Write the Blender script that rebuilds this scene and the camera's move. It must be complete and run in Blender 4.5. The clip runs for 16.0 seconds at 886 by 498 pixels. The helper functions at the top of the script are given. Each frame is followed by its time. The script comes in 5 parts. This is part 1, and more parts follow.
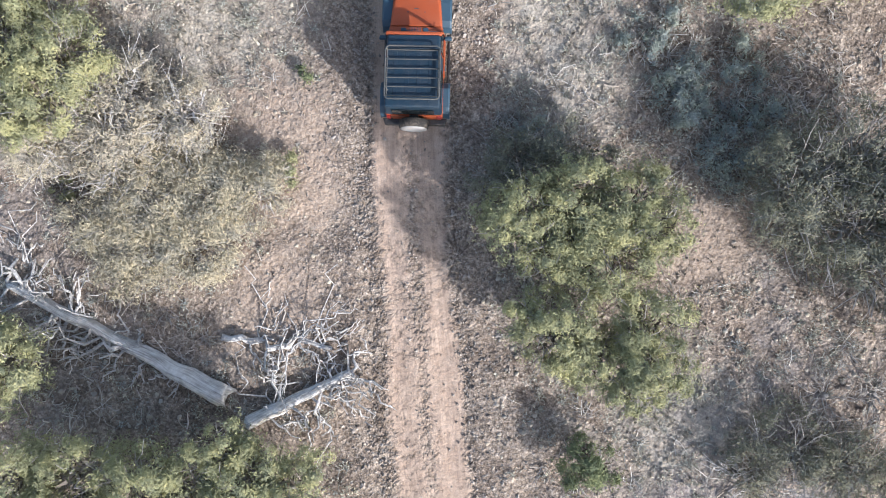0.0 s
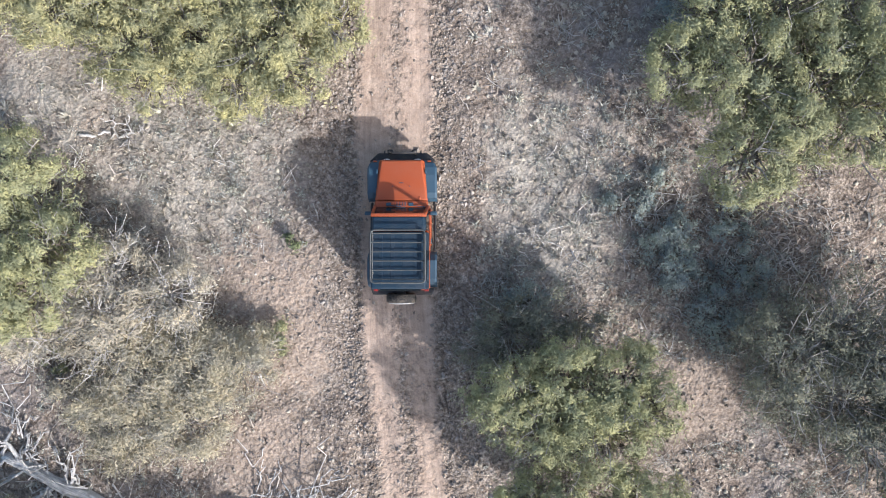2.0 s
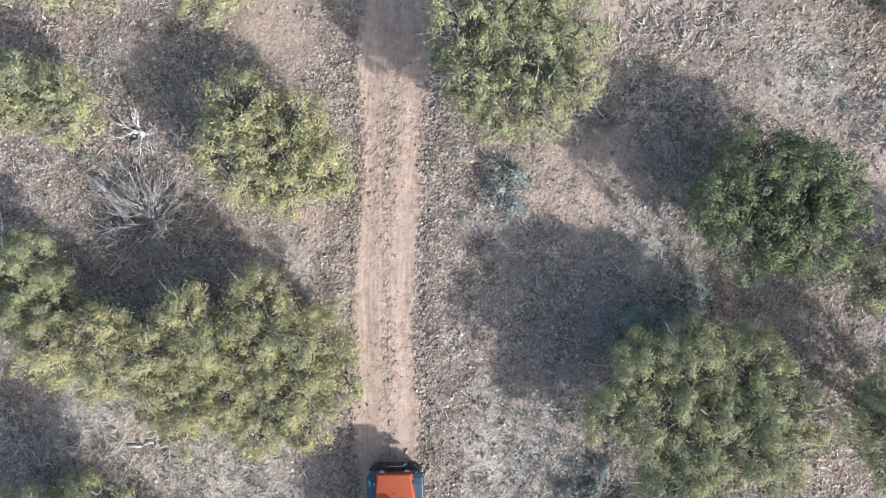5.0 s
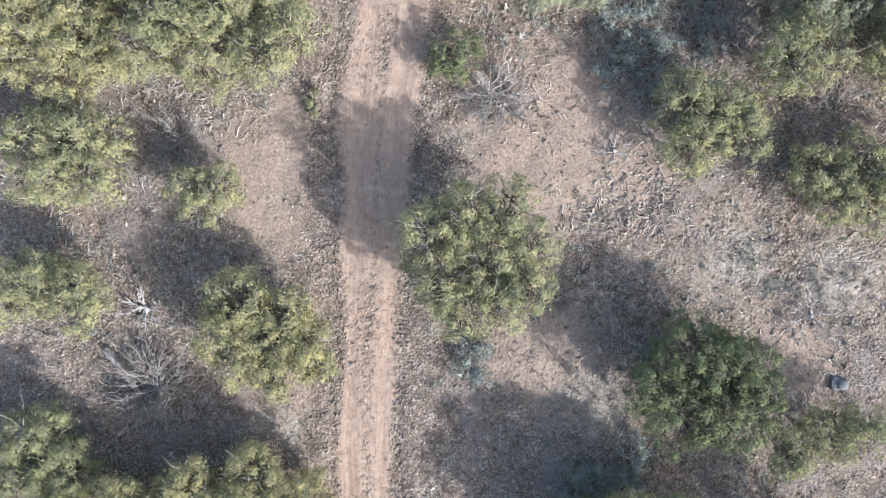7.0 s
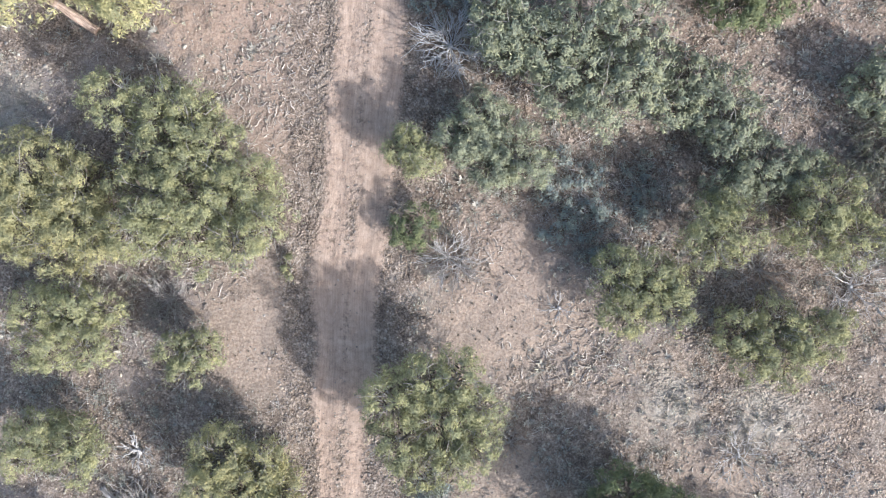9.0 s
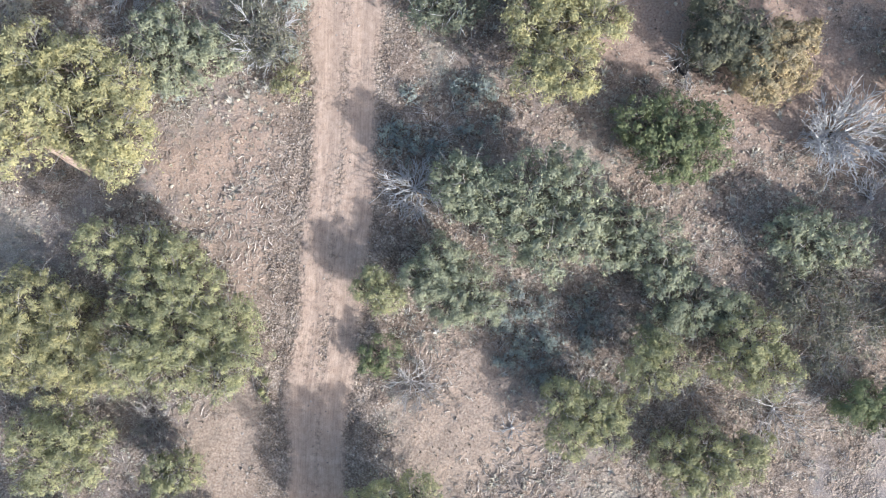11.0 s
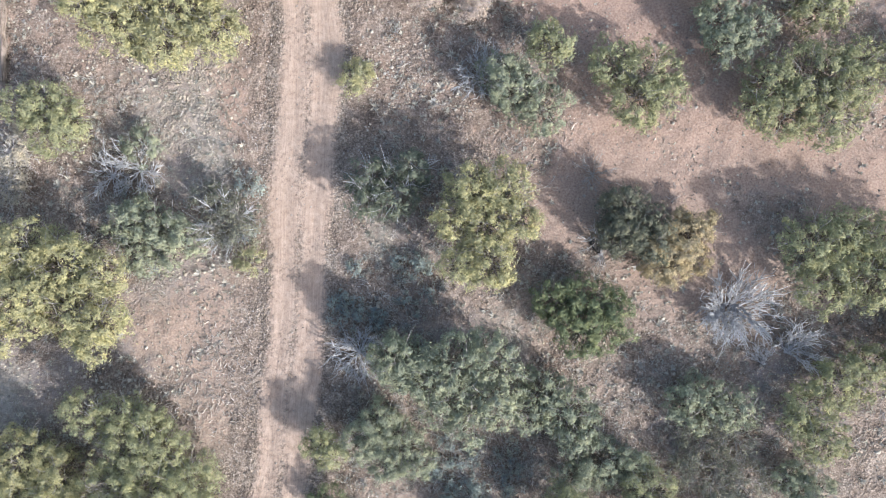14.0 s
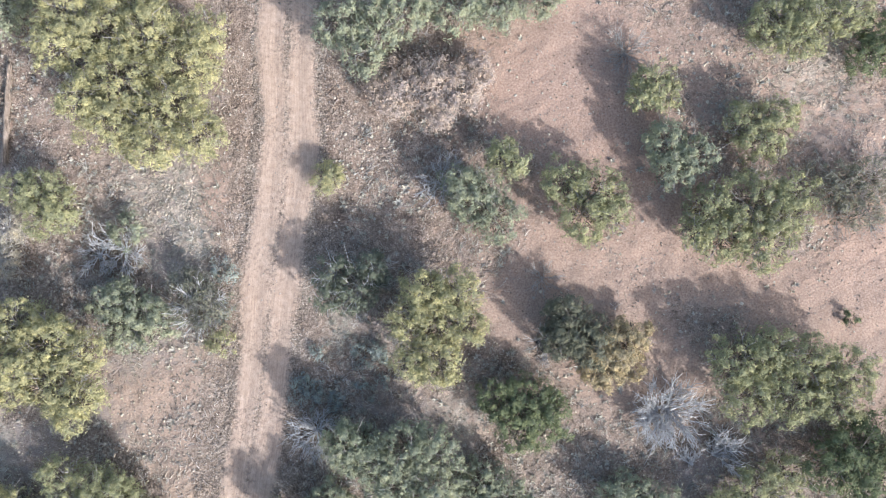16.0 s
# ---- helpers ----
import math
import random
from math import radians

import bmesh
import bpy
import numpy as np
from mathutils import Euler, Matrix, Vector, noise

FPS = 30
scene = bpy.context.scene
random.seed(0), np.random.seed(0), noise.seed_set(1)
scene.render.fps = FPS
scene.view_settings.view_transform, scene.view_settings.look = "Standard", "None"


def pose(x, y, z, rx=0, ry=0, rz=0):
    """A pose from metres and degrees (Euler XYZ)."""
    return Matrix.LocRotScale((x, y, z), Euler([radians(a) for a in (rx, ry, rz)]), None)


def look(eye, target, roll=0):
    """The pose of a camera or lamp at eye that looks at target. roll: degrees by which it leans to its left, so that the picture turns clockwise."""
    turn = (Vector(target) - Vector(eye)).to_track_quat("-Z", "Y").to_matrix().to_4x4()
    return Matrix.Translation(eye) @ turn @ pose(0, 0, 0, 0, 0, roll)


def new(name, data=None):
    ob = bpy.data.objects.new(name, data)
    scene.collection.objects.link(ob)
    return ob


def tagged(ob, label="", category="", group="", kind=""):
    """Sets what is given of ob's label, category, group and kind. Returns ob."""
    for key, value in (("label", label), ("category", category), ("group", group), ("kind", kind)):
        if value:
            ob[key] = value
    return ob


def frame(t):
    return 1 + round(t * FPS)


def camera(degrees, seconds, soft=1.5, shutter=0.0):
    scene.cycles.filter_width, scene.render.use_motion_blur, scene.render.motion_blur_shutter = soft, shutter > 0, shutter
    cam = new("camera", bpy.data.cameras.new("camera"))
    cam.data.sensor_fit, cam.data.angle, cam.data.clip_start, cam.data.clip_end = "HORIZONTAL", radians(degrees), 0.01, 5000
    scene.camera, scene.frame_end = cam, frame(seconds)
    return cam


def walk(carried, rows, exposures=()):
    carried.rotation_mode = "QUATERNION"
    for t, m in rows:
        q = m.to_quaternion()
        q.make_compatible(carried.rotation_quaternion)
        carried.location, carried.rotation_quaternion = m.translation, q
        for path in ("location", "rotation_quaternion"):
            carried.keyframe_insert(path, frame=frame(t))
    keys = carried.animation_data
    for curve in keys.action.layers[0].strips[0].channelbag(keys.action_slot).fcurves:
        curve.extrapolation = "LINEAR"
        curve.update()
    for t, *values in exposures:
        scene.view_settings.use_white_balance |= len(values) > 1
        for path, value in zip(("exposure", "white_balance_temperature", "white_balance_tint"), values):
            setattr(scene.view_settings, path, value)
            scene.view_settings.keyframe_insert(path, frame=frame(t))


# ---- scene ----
# camera and its way over the track
cam = camera(68.0, 16.0, soft=1.0)
PATH = [
    (0.0, 0.000, 0.000, 18.686, 0.507, 1.254, 11.127),
    (0.5, -0.057, 1.049, 18.678, 0.444, 1.498, 10.722),
    (1.0, -0.168, 2.177, 18.658, 0.465, 1.597, 10.386),
    (1.5, -0.281, 3.385, 18.626, 0.426, 1.683, 10.028),
    (2.0, -0.402, 4.688, 18.723, 0.344, 1.724, 9.656),
    (2.5, -0.548, 6.089, 19.220, 0.366, 1.682, 9.237),
    (3.0, -0.697, 7.575, 19.920, 0.430, 1.663, 8.816),
    (3.5, -0.829, 9.148, 20.659, 0.490, 1.704, 8.432),
    (4.0, -0.948, 10.821, 21.368, 0.448, 1.740, 8.063),
    (4.5, -1.056, 12.587, 22.079, 0.334, 1.767, 7.700),
    (4.7, -1.090, 13.319, 22.385, 0.474, 1.766, 7.578),
    (6.8, -1.389, 20.223, 25.524, 0.539, 0.601, 7.368),
    (7.0, -1.299, 20.876, 25.791, 0.336, 0.697, 7.346),
    (7.5, -1.050, 22.574, 26.516, 0.315, 0.838, 7.221),
    (8.0, -0.786, 24.277, 27.226, 0.228, 0.951, 7.087),
    (8.5, -0.508, 25.932, 27.904, 0.144, 1.053, 6.943),
    (9.0, -0.270, 27.538, 28.592, 0.145, 1.018, 6.875),
    (9.2, -0.183, 28.170, 28.860, 0.149, 0.980, 6.888),
    (11.3, 0.199, 33.933, 31.938, 1.050, -0.398, 7.202),
    (11.5, 0.322, 34.535, 32.221, 1.043, -0.366, 7.207),
    (12.0, 0.672, 36.053, 32.974, 0.954, -0.274, 7.222),
    (12.5, 1.109, 37.606, 33.727, 0.826, -0.082, 7.323),
    (13.0, 1.603, 39.139, 34.432, 0.727, 0.113, 7.368),
    (13.5, 2.085, 40.640, 35.164, 0.663, 0.270, 7.340),
    (14.0, 2.547, 42.109, 35.868, 0.653, 0.364, 7.587),
    (14.5, 3.030, 43.579, 36.560, 0.636, 0.557, 9.153),
    (15.0, 3.526, 45.041, 37.218, 0.613, 0.690, 9.770),
    (15.5, 4.054, 46.525, 37.918, 0.566, 0.928, 10.521),
    (16.0, 4.580, 48.032, 38.648, 0.473, 1.127, 10.735),
]
walk(cam, [(t, pose(*row)) for t, *row in PATH], exposures=[(0.0, 1.02), (4.7, 1.0), (9.0, 1.06), (13.5, 1.1), (16.0, 1.13)])

# low morning sun and clear sky
SUN_FROM = 122.0      # compass bearing of the sun, clockwise from +y
SUN_UP = 29.0
world = bpy.data.worlds.new("sky")
scene.world = world
world.use_nodes = True
wn = world.node_tree.nodes
sky = wn.new("ShaderNodeTexSky")
sky.sky_type = "NISHITA"
sky.sun_disc = False
sky.ozone_density, sky.dust_density = 0.8, 2.2
sky.sun_elevation = radians(SUN_UP)
sky.sun_rotation = radians(SUN_FROM)
world.node_tree.links.new(sky.outputs[0], wn["Background"].inputs[0])
wn["Background"].inputs[1].default_value = 0.15
lamp = bpy.data.lights.new("sun", "SUN")
lamp.energy, lamp.angle, lamp.color = 3.34, radians(0.9), (0.938, 0.948, 1.0)
sun = new("sun", lamp)
az, el = radians(SUN_FROM), radians(SUN_UP)
sun.matrix_world = look((0, 0, 60), Vector((0, 0, 60)) - Vector((math.sin(az) * math.cos(el), math.cos(az) * math.cos(el), math.sin(el))))

rng = np.random.default_rng(7)


# ---------------------------------------------------------------- materials
def material(name, rough=0.85, metal=0.0):
    m = bpy.data.materials.new(name)
    m.use_nodes = True
    b = m.node_tree.nodes["Principled BSDF"]
    b.inputs["Roughness"].default_value = rough
    b.inputs["Metallic"].default_value = metal
    b.inputs["Specular IOR Level"].default_value = 0.25
    return m, m.node_tree.nodes, m.node_tree.links, b


def noise_node(n, l, scale, detail=4.0, rough=0.6, coords=None):
    t = n.new("ShaderNodeTexNoise")
    t.inputs["Scale"].default_value, t.inputs["Detail"].default_value, t.inputs["Roughness"].default_value = scale, detail, rough
    if coords is not None:
        l.new(coords, t.inputs["Vector"])
    return t.outputs["Fac"]


def ramp(n, l, fac, *stops):
    r = n.new("ShaderNodeValToRGB")
    while len(r.color_ramp.elements) < len(stops):
        r.color_ramp.elements.new(0.5)
    for e, (p, c) in zip(r.color_ramp.elements, stops):
        e.position, e.color = p, (*c, 1)
    l.new(fac, r.inputs[0])
    return r.outputs[0]


def mix(n, l, fac, a, b, mode="MIX"):
    x = n.new("ShaderNodeMix")
    x.data_type, x.blend_type = "RGBA", mode
    for sock, v in ((x.inputs[0], fac), (x.inputs[6], a), (x.inputs[7], b)):
        if isinstance(v, (int, float)):
            sock.default_value = v
        elif isinstance(v, tuple):
            sock.default_value = (*v, 1)
        else:
            l.new(v, sock)
    return x.outputs[2]


def bump(n, l, b, height, strength, distance):
    x = n.new("ShaderNodeBump")
    x.inputs["Distance"].default_value = distance
    if isinstance(strength, float):
        x.inputs["Strength"].default_value = strength
    else:
        l.new(strength, x.inputs["Strength"])
    l.new(height, x.inputs["Height"])
    l.new(x.outputs[0], b.inputs["Normal"])


def position(n):
    return n.new("ShaderNodeNewGeometry").outputs["Position"]


def cells(n, l, p, scale, warp):
    """Rounded cobble-like domes with furrows between them."""
    shift = n.new("ShaderNodeTexNoise")
    shift.inputs["Scale"].default_value, shift.inputs["Detail"].default_value = scale * 0.8, 2.0
    l.new(p, shift.inputs["Vector"])
    move = n.new("ShaderNodeVectorMath")
    move.operation = "MULTIPLY_ADD"
    l.new(shift.outputs["Color"], move.inputs[0])
    move.inputs[1].default_value = (warp, warp, warp)
    l.new(p, move.inputs[2])
    v = n.new("ShaderNodeTexVoronoi")
    v.feature = "SMOOTH_F1"
    v.inputs["Scale"].default_value, v.inputs["Smoothness"].default_value, v.inputs["Randomness"].default_value = scale, 0.3, 1.0
    l.new(move.outputs[0], v.inputs["Vector"])
    return v.outputs["Distance"]


def plus(n, l, a, k, b):
    """a * k + b"""
    h = n.new("ShaderNodeMath")
    h.operation = "MULTIPLY_ADD"
    l.new(a, h.inputs[0])
    h.inputs[1].default_value = k
    if isinstance(b, float):
        h.inputs[2].default_value = b
    else:
        l.new(b, h.inputs[2])
    return h.outputs[0]


def lumps(n, l, p, coarse=8.0, fine=17.0):
    """Height of clods and cushions at two sizes, with grit on them."""
    h = plus(n, l, cells(n, l, p, coarse, 0.12), -1.0, 1.45)
    h = plus(n, l, cells(n, l, p, fine, 0.05), -0.55, h)
    h = plus(n, l, cells(n, l, p, coarse * 0.42, 0.3), -1.1, h)
    return plus(n, l, noise_node(n, l, 26.0, 3.0, 0.6, p), 0.35, h)


def pale_soil(n, l, p):
    """Stony pale ground: broad patches, clods with shade painted into their furrows, grit."""
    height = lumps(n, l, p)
    col = ramp(n, l, noise_node(n, l, 11.0, 4.0, 0.65, p), (0.36, (0.18, 0.153, 0.131)), (0.5, (0.302, 0.263, 0.229)), (0.62, (0.428, 0.385, 0.342)))
    patch = ramp(n, l, noise_node(n, l, 0.6, 5.0, 0.65, p), (0.35, (0.8, 0.765, 0.75)), (0.65, (1.0, 1.0, 1.0)))
    col = mix(n, l, 1.0, col, patch, "MULTIPLY")
    blotch = ramp(n, l, noise_node(n, l, 1.7, 6.0, 0.7, p), (0.38, (0.74, 0.715, 0.7)), (0.62, (1.14, 1.14, 1.12)))
    col = mix(n, l, 1.0, col, blotch, "MULTIPLY")
    mottle = ramp(n, l, noise_node(n, l, 4.6, 2.0, 0.5, p), (0.38, (0.84, 0.83, 0.82)), (0.62, (1.13, 1.125, 1.12)))
    col = mix(n, l, 1.0, col, mottle, "MULTIPLY")
    # colour follows clod height: litter tone and painted shade in furrows, lighter tops
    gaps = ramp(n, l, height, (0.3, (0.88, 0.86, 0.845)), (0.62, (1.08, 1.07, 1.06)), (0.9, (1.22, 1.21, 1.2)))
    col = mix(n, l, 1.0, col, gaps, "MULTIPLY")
    grit = ramp(n, l, noise_node(n, l, 24.0, 3.0, 0.7, p), (0.36, (0.62, 0.6, 0.58)), (0.64, (1.28, 1.26, 1.23)))
    return mix(n, l, 1.0, col, grit, "MULTIPLY"), height


def frayed(n, l, p, name, scale, low, high, start, end):
    """A painted-in weight with a ragged edge."""
    a = n.new("ShaderNodeAttribute")
    a.attribute_name = name
    edge = n.new("ShaderNodeMath")
    edge.operation = "ADD"
    l.new(a.outputs["Fac"], edge.inputs[0])
    jitter = n.new("ShaderNodeMapRange")
    l.new(noise_node(n, l, scale, 7.0, 0.7, p), jitter.inputs[0])
    jitter.inputs[1].default_value, jitter.inputs[2].default_value = 0.3, 0.7
    jitter.inputs[3].default_value, jitter.inputs[4].default_value = low, high
    l.new(jitter.outputs[0], edge.inputs[1])
    return ramp(n, l, edge.outputs[0], (start, (0, 0, 0)), (end, (1, 1, 1)))


def soil_material():
    m, n, l, b = material("dry_soil", 0.95)
    p = position(n)
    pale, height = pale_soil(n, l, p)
    red = ramp(n, l, noise_node(n, l, 9.0, 6.0, 0.7, p), (0.34, (0.235, 0.156, 0.118)), (0.5, (0.325, 0.228, 0.177)), (0.68, (0.42, 0.312, 0.25)))
    tan = ramp(n, l, noise_node(n, l, 9.0, 6.0, 0.7, p), (0.34, (0.215, 0.162, 0.124)), (0.5, (0.315, 0.248, 0.196)), (0.68, (0.42, 0.345, 0.282)))
    where = n.new("ShaderNodeSeparateXYZ")
    l.new(p, where.inputs[0])
    north = n.new("ShaderNodeMapRange")
    l.new(where.outputs[1], north.inputs[0])
    north.inputs[1].default_value, north.inputs[2].default_value = 24.0, 56.0
    red = mix(n, l, north.outputs[0], tan, red)
    litter = ramp(n, l, noise_node(n, l, 16.0, 9.0, 0.78, p), (0.36, (0.123, 0.105, 0.092)), (0.5, (0.231, 0.199, 0.182)), (0.64, (0.38, 0.342, 0.314)))
    straw = ramp(n, l, noise_node(n, l, 13.0, 9.0, 0.76, p), (0.36, (0.218, 0.191, 0.158)), (0.5, (0.342, 0.309, 0.26)), (0.64, (0.484, 0.447, 0.384)))
    pale = mix(n, l, frayed(n, l, p, "straw", 1.6, -0.55, 0.35, 0.2, 1.0), pale, straw)
    pale = mix(n, l, frayed(n, l, p, "litter", 1.2, -0.45, 0.45, 0.3, 0.9), pale, litter)
    pale = mix(n, l, north.outputs[0], pale, mix(n, l, 1.0, pale, (1.03, 0.99, 0.975), "MULTIPLY"))
    fac = frayed(n, l, p, "bare", 1.9, -0.4, 0.4, 0.2, 0.7)
    l.new(mix(n, l, fac, pale, red), b.inputs["Base Color"])
    rough = ramp(n, l, noise_node(n, l, 0.55, 4.0, 0.6, p), (0.42, (0.22, 0.22, 0.22)), (0.62, (1.0, 1.0, 1.0)))
    far = n.new("ShaderNodeMapRange")
    l.new(where.outputs[1], far.inputs[0])
    far.inputs[1].default_value, far.inputs[2].default_value = 12.0, 24.0
    rough = mix(n, l, far.outputs[0], (0.42, 0.42, 0.42), rough)
    bump(n, l, b, height, mix(n, l, fac, rough, mix(n, l, far.outputs[0], (0.4, 0.4, 0.4), (0.22, 0.22, 0.22))), 0.11)
    return m


def track_material():
    m, n, l, b = material("track_dust", 0.95)
    p = position(n)
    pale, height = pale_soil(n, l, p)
    dust = ramp(n, l, noise_node(n, l, 2.5, 8.0, 0.7, p), (0.35, (0.375, 0.283, 0.226)), (0.65, (0.507, 0.401, 0.329)))
    fac = frayed(n, l, p, "rut", 5.0, -0.4, 0.35, 0.3, 0.85)
    across = n.new("ShaderNodeAttribute")
    across.attribute_name = "across"
    sep, com = n.new("ShaderNodeSeparateXYZ"), n.new("ShaderNodeCombineXYZ")
    l.new(p, sep.inputs[0])
    l.new(across.outputs["Fac"], com.inputs[0])
    slow = n.new("ShaderNodeMath")
    slow.operation = "MULTIPLY"
    slow.inputs[1].default_value = 0.045
    l.new(sep.outputs[1], slow.inputs[0])
    l.new(slow.outputs[0], com.inputs[1])
    streak = ramp(n, l, noise_node(n, l, 11.0, 5.0, 0.7, com.outputs[0]), (0.35, (0.8, 0.785, 0.77)), (0.65, (1.08, 1.07, 1.05)))
    grit = ramp(n, l, noise_node(n, l, 38.0, 5.0, 0.75, p), (0.35, (0.72, 0.7, 0.68)), (0.68, (1.15, 1.14, 1.12)))
    dust = mix(n, l, 1.0, mix(n, l, 1.0, dust, streak, "MULTIPLY"), grit, "MULTIPLY")
    l.new(mix(n, l, fac, pale, dust), b.inputs["Base Color"])
    bump(n, l, b, lumps(n, l, p, 8.0, 17.0), mix(n, l, fac, (0.95, 0.95, 0.95), (0.2, 0.2, 0.2)), 0.08)
    return m


def island_material(name, *stops, rough=0.9, sheer=0.0, patch=0.0):
    """Colour varies from piece to piece and softly from place to place."""
    m, n, l, b = material(name, rough)
    g = n.new("ShaderNodeNewGeometry")
    col = ramp(n, l, g.outputs["Random Per Island"], *stops)
    p = g.outputs["Position"]
    if patch:
        soft = ramp(n, l, noise_node(n, l, 2.3, 3.0, 0.6, p), (0.33, (1 - patch, 1 - patch * 0.85, 1 - patch * 0.7)), (0.67, (1 + patch * 0.6, 1 + patch * 0.5, 1.0)))
        col = mix(n, l, 1.0, col, soft, "MULTIPLY")
    l.new(col, b.inputs["Base Color"])
    if sheer:
        t = n.new("ShaderNodeBsdfTranslucent")
        l.new(col, t.inputs["Color"])
        s = n.new("ShaderNodeMixShader")
        s.inputs[0].default_value = sheer
        l.new(b.outputs[0], s.inputs[1])
        l.new(t.outputs[0], s.inputs[2])
        l.new(s.outputs[0], n["Material Output"].inputs["Surface"])
    return m


def bark_material(name, dark, light):
    m, n, l, b = material(name, 0.9)
    p = position(n)
    l.new(ramp(n, l, noise_node(n, l, 14.0, 8.0, 0.7, p), (0.3, dark), (0.65, light)), b.inputs["Base Color"])
    bump(n, l, b, noise_node(n, l, 22.0, 6.0, 0.7, p), 0.9, 0.03)
    return m


def worn_paint(name, colour, rough, dusty=0.25, metal=0.0, spec=0.5):
    m, n, l, b = material(name, rough, metal)
    p = n.new("ShaderNodeTexCoord").outputs["Object"]
    fine = noise_node(n, l, 28.0, 6.0, 0.7, p)
    broad = noise_node(n, l, 3.0, 5.0, 0.65, p)
    film = mix(n, l, 0.5, fine, broad)
    dust = ramp(n, l, film, (0.45, (0, 0, 0)), (0.75, (dusty,) * 3))
    l.new(mix(n, l, dust, colour, (0.34, 0.27, 0.21)), b.inputs["Base Color"])
    l.new(ramp(n, l, film, (0.3, (rough,) * 3), (0.8, (min(1, rough + 0.35),) * 3)), b.inputs["Roughness"])
    b.inputs["Specular IOR Level"].default_value = spec
    return m


def log_material(name, dark, light):
    """Split dead wood: cracks and grain run along the trunk."""
    m, n, l, b = material(name, 0.9)
    com = n.new("ShaderNodeCombineXYZ")
    for k, key in enumerate(("around", "along")):
        a = n.new("ShaderNodeAttribute")
        a.attribute_name = key
        l.new(a.outputs["Fac"], com.inputs[k])
    grain = noise_node(n, l, 2.0, 7.0, 0.7, com.outputs[0])
    col = ramp(n, l, grain, (0.31, tuple(c * 0.3 for c in dark)), (0.39, dark), (0.55, light))
    worn = ramp(n, l, noise_node(n, l, 5.0, 5.0, 0.6, position(n)), (0.35, (0.75, 0.73, 0.71)), (0.6, (1.0, 1.0, 1.0)))
    l.new(mix(n, l, 1.0, col, worn, "MULTIPLY"), b.inputs["Base Color"])
    bump(n, l, b, grain, 1.0, 0.05)
    return m


SOIL, TRACK = soil_material(), track_material()
STONE = island_material("gravel", (0.0, (0.145, 0.123, 0.111)), (0.5, (0.255, 0.223, 0.196)), (1.0, (0.391, 0.348, 0.310)))
TUFT = island_material("dry_grass", (0.0, (0.254, 0.219, 0.185)), (0.5, (0.366, 0.321, 0.276)), (1.0, (0.477, 0.426, 0.367)), patch=0.25)
HERB = island_material("low_grey_herbs", (0.0, (0.23, 0.233, 0.215)), (0.5, (0.37, 0.373, 0.345)), (1.0, (0.54, 0.535, 0.495)), sheer=0.2, patch=0.3)
TUSSOCK = island_material("pale_tussock_grass", (0.0, (0.34, 0.315, 0.275)), (0.5, (0.46, 0.43, 0.38)), (1.0, (0.58, 0.55, 0.49)), sheer=0.2, patch=0.2)
STRAW = island_material("straw_grass", (0.0, (0.246, 0.219, 0.178)), (0.5, (0.340, 0.306, 0.255)), (1.0, (0.451, 0.412, 0.348)), sheer=0.2)
WEED = island_material("dark_weeds", (0.0, (0.07, 0.06, 0.05)), (1.0, (0.17, 0.145, 0.12)))
CHIP = island_material("bark_chips", (0.0, (0.25, 0.215, 0.18)), (0.5, (0.38, 0.335, 0.29)), (1.0, (0.54, 0.49, 0.44)))
STICK = island_material("dead_twigs", (0.0, (0.209, 0.187, 0.171)), (0.5, (0.374, 0.347, 0.319)), (1.0, (0.594, 0.567, 0.528)))
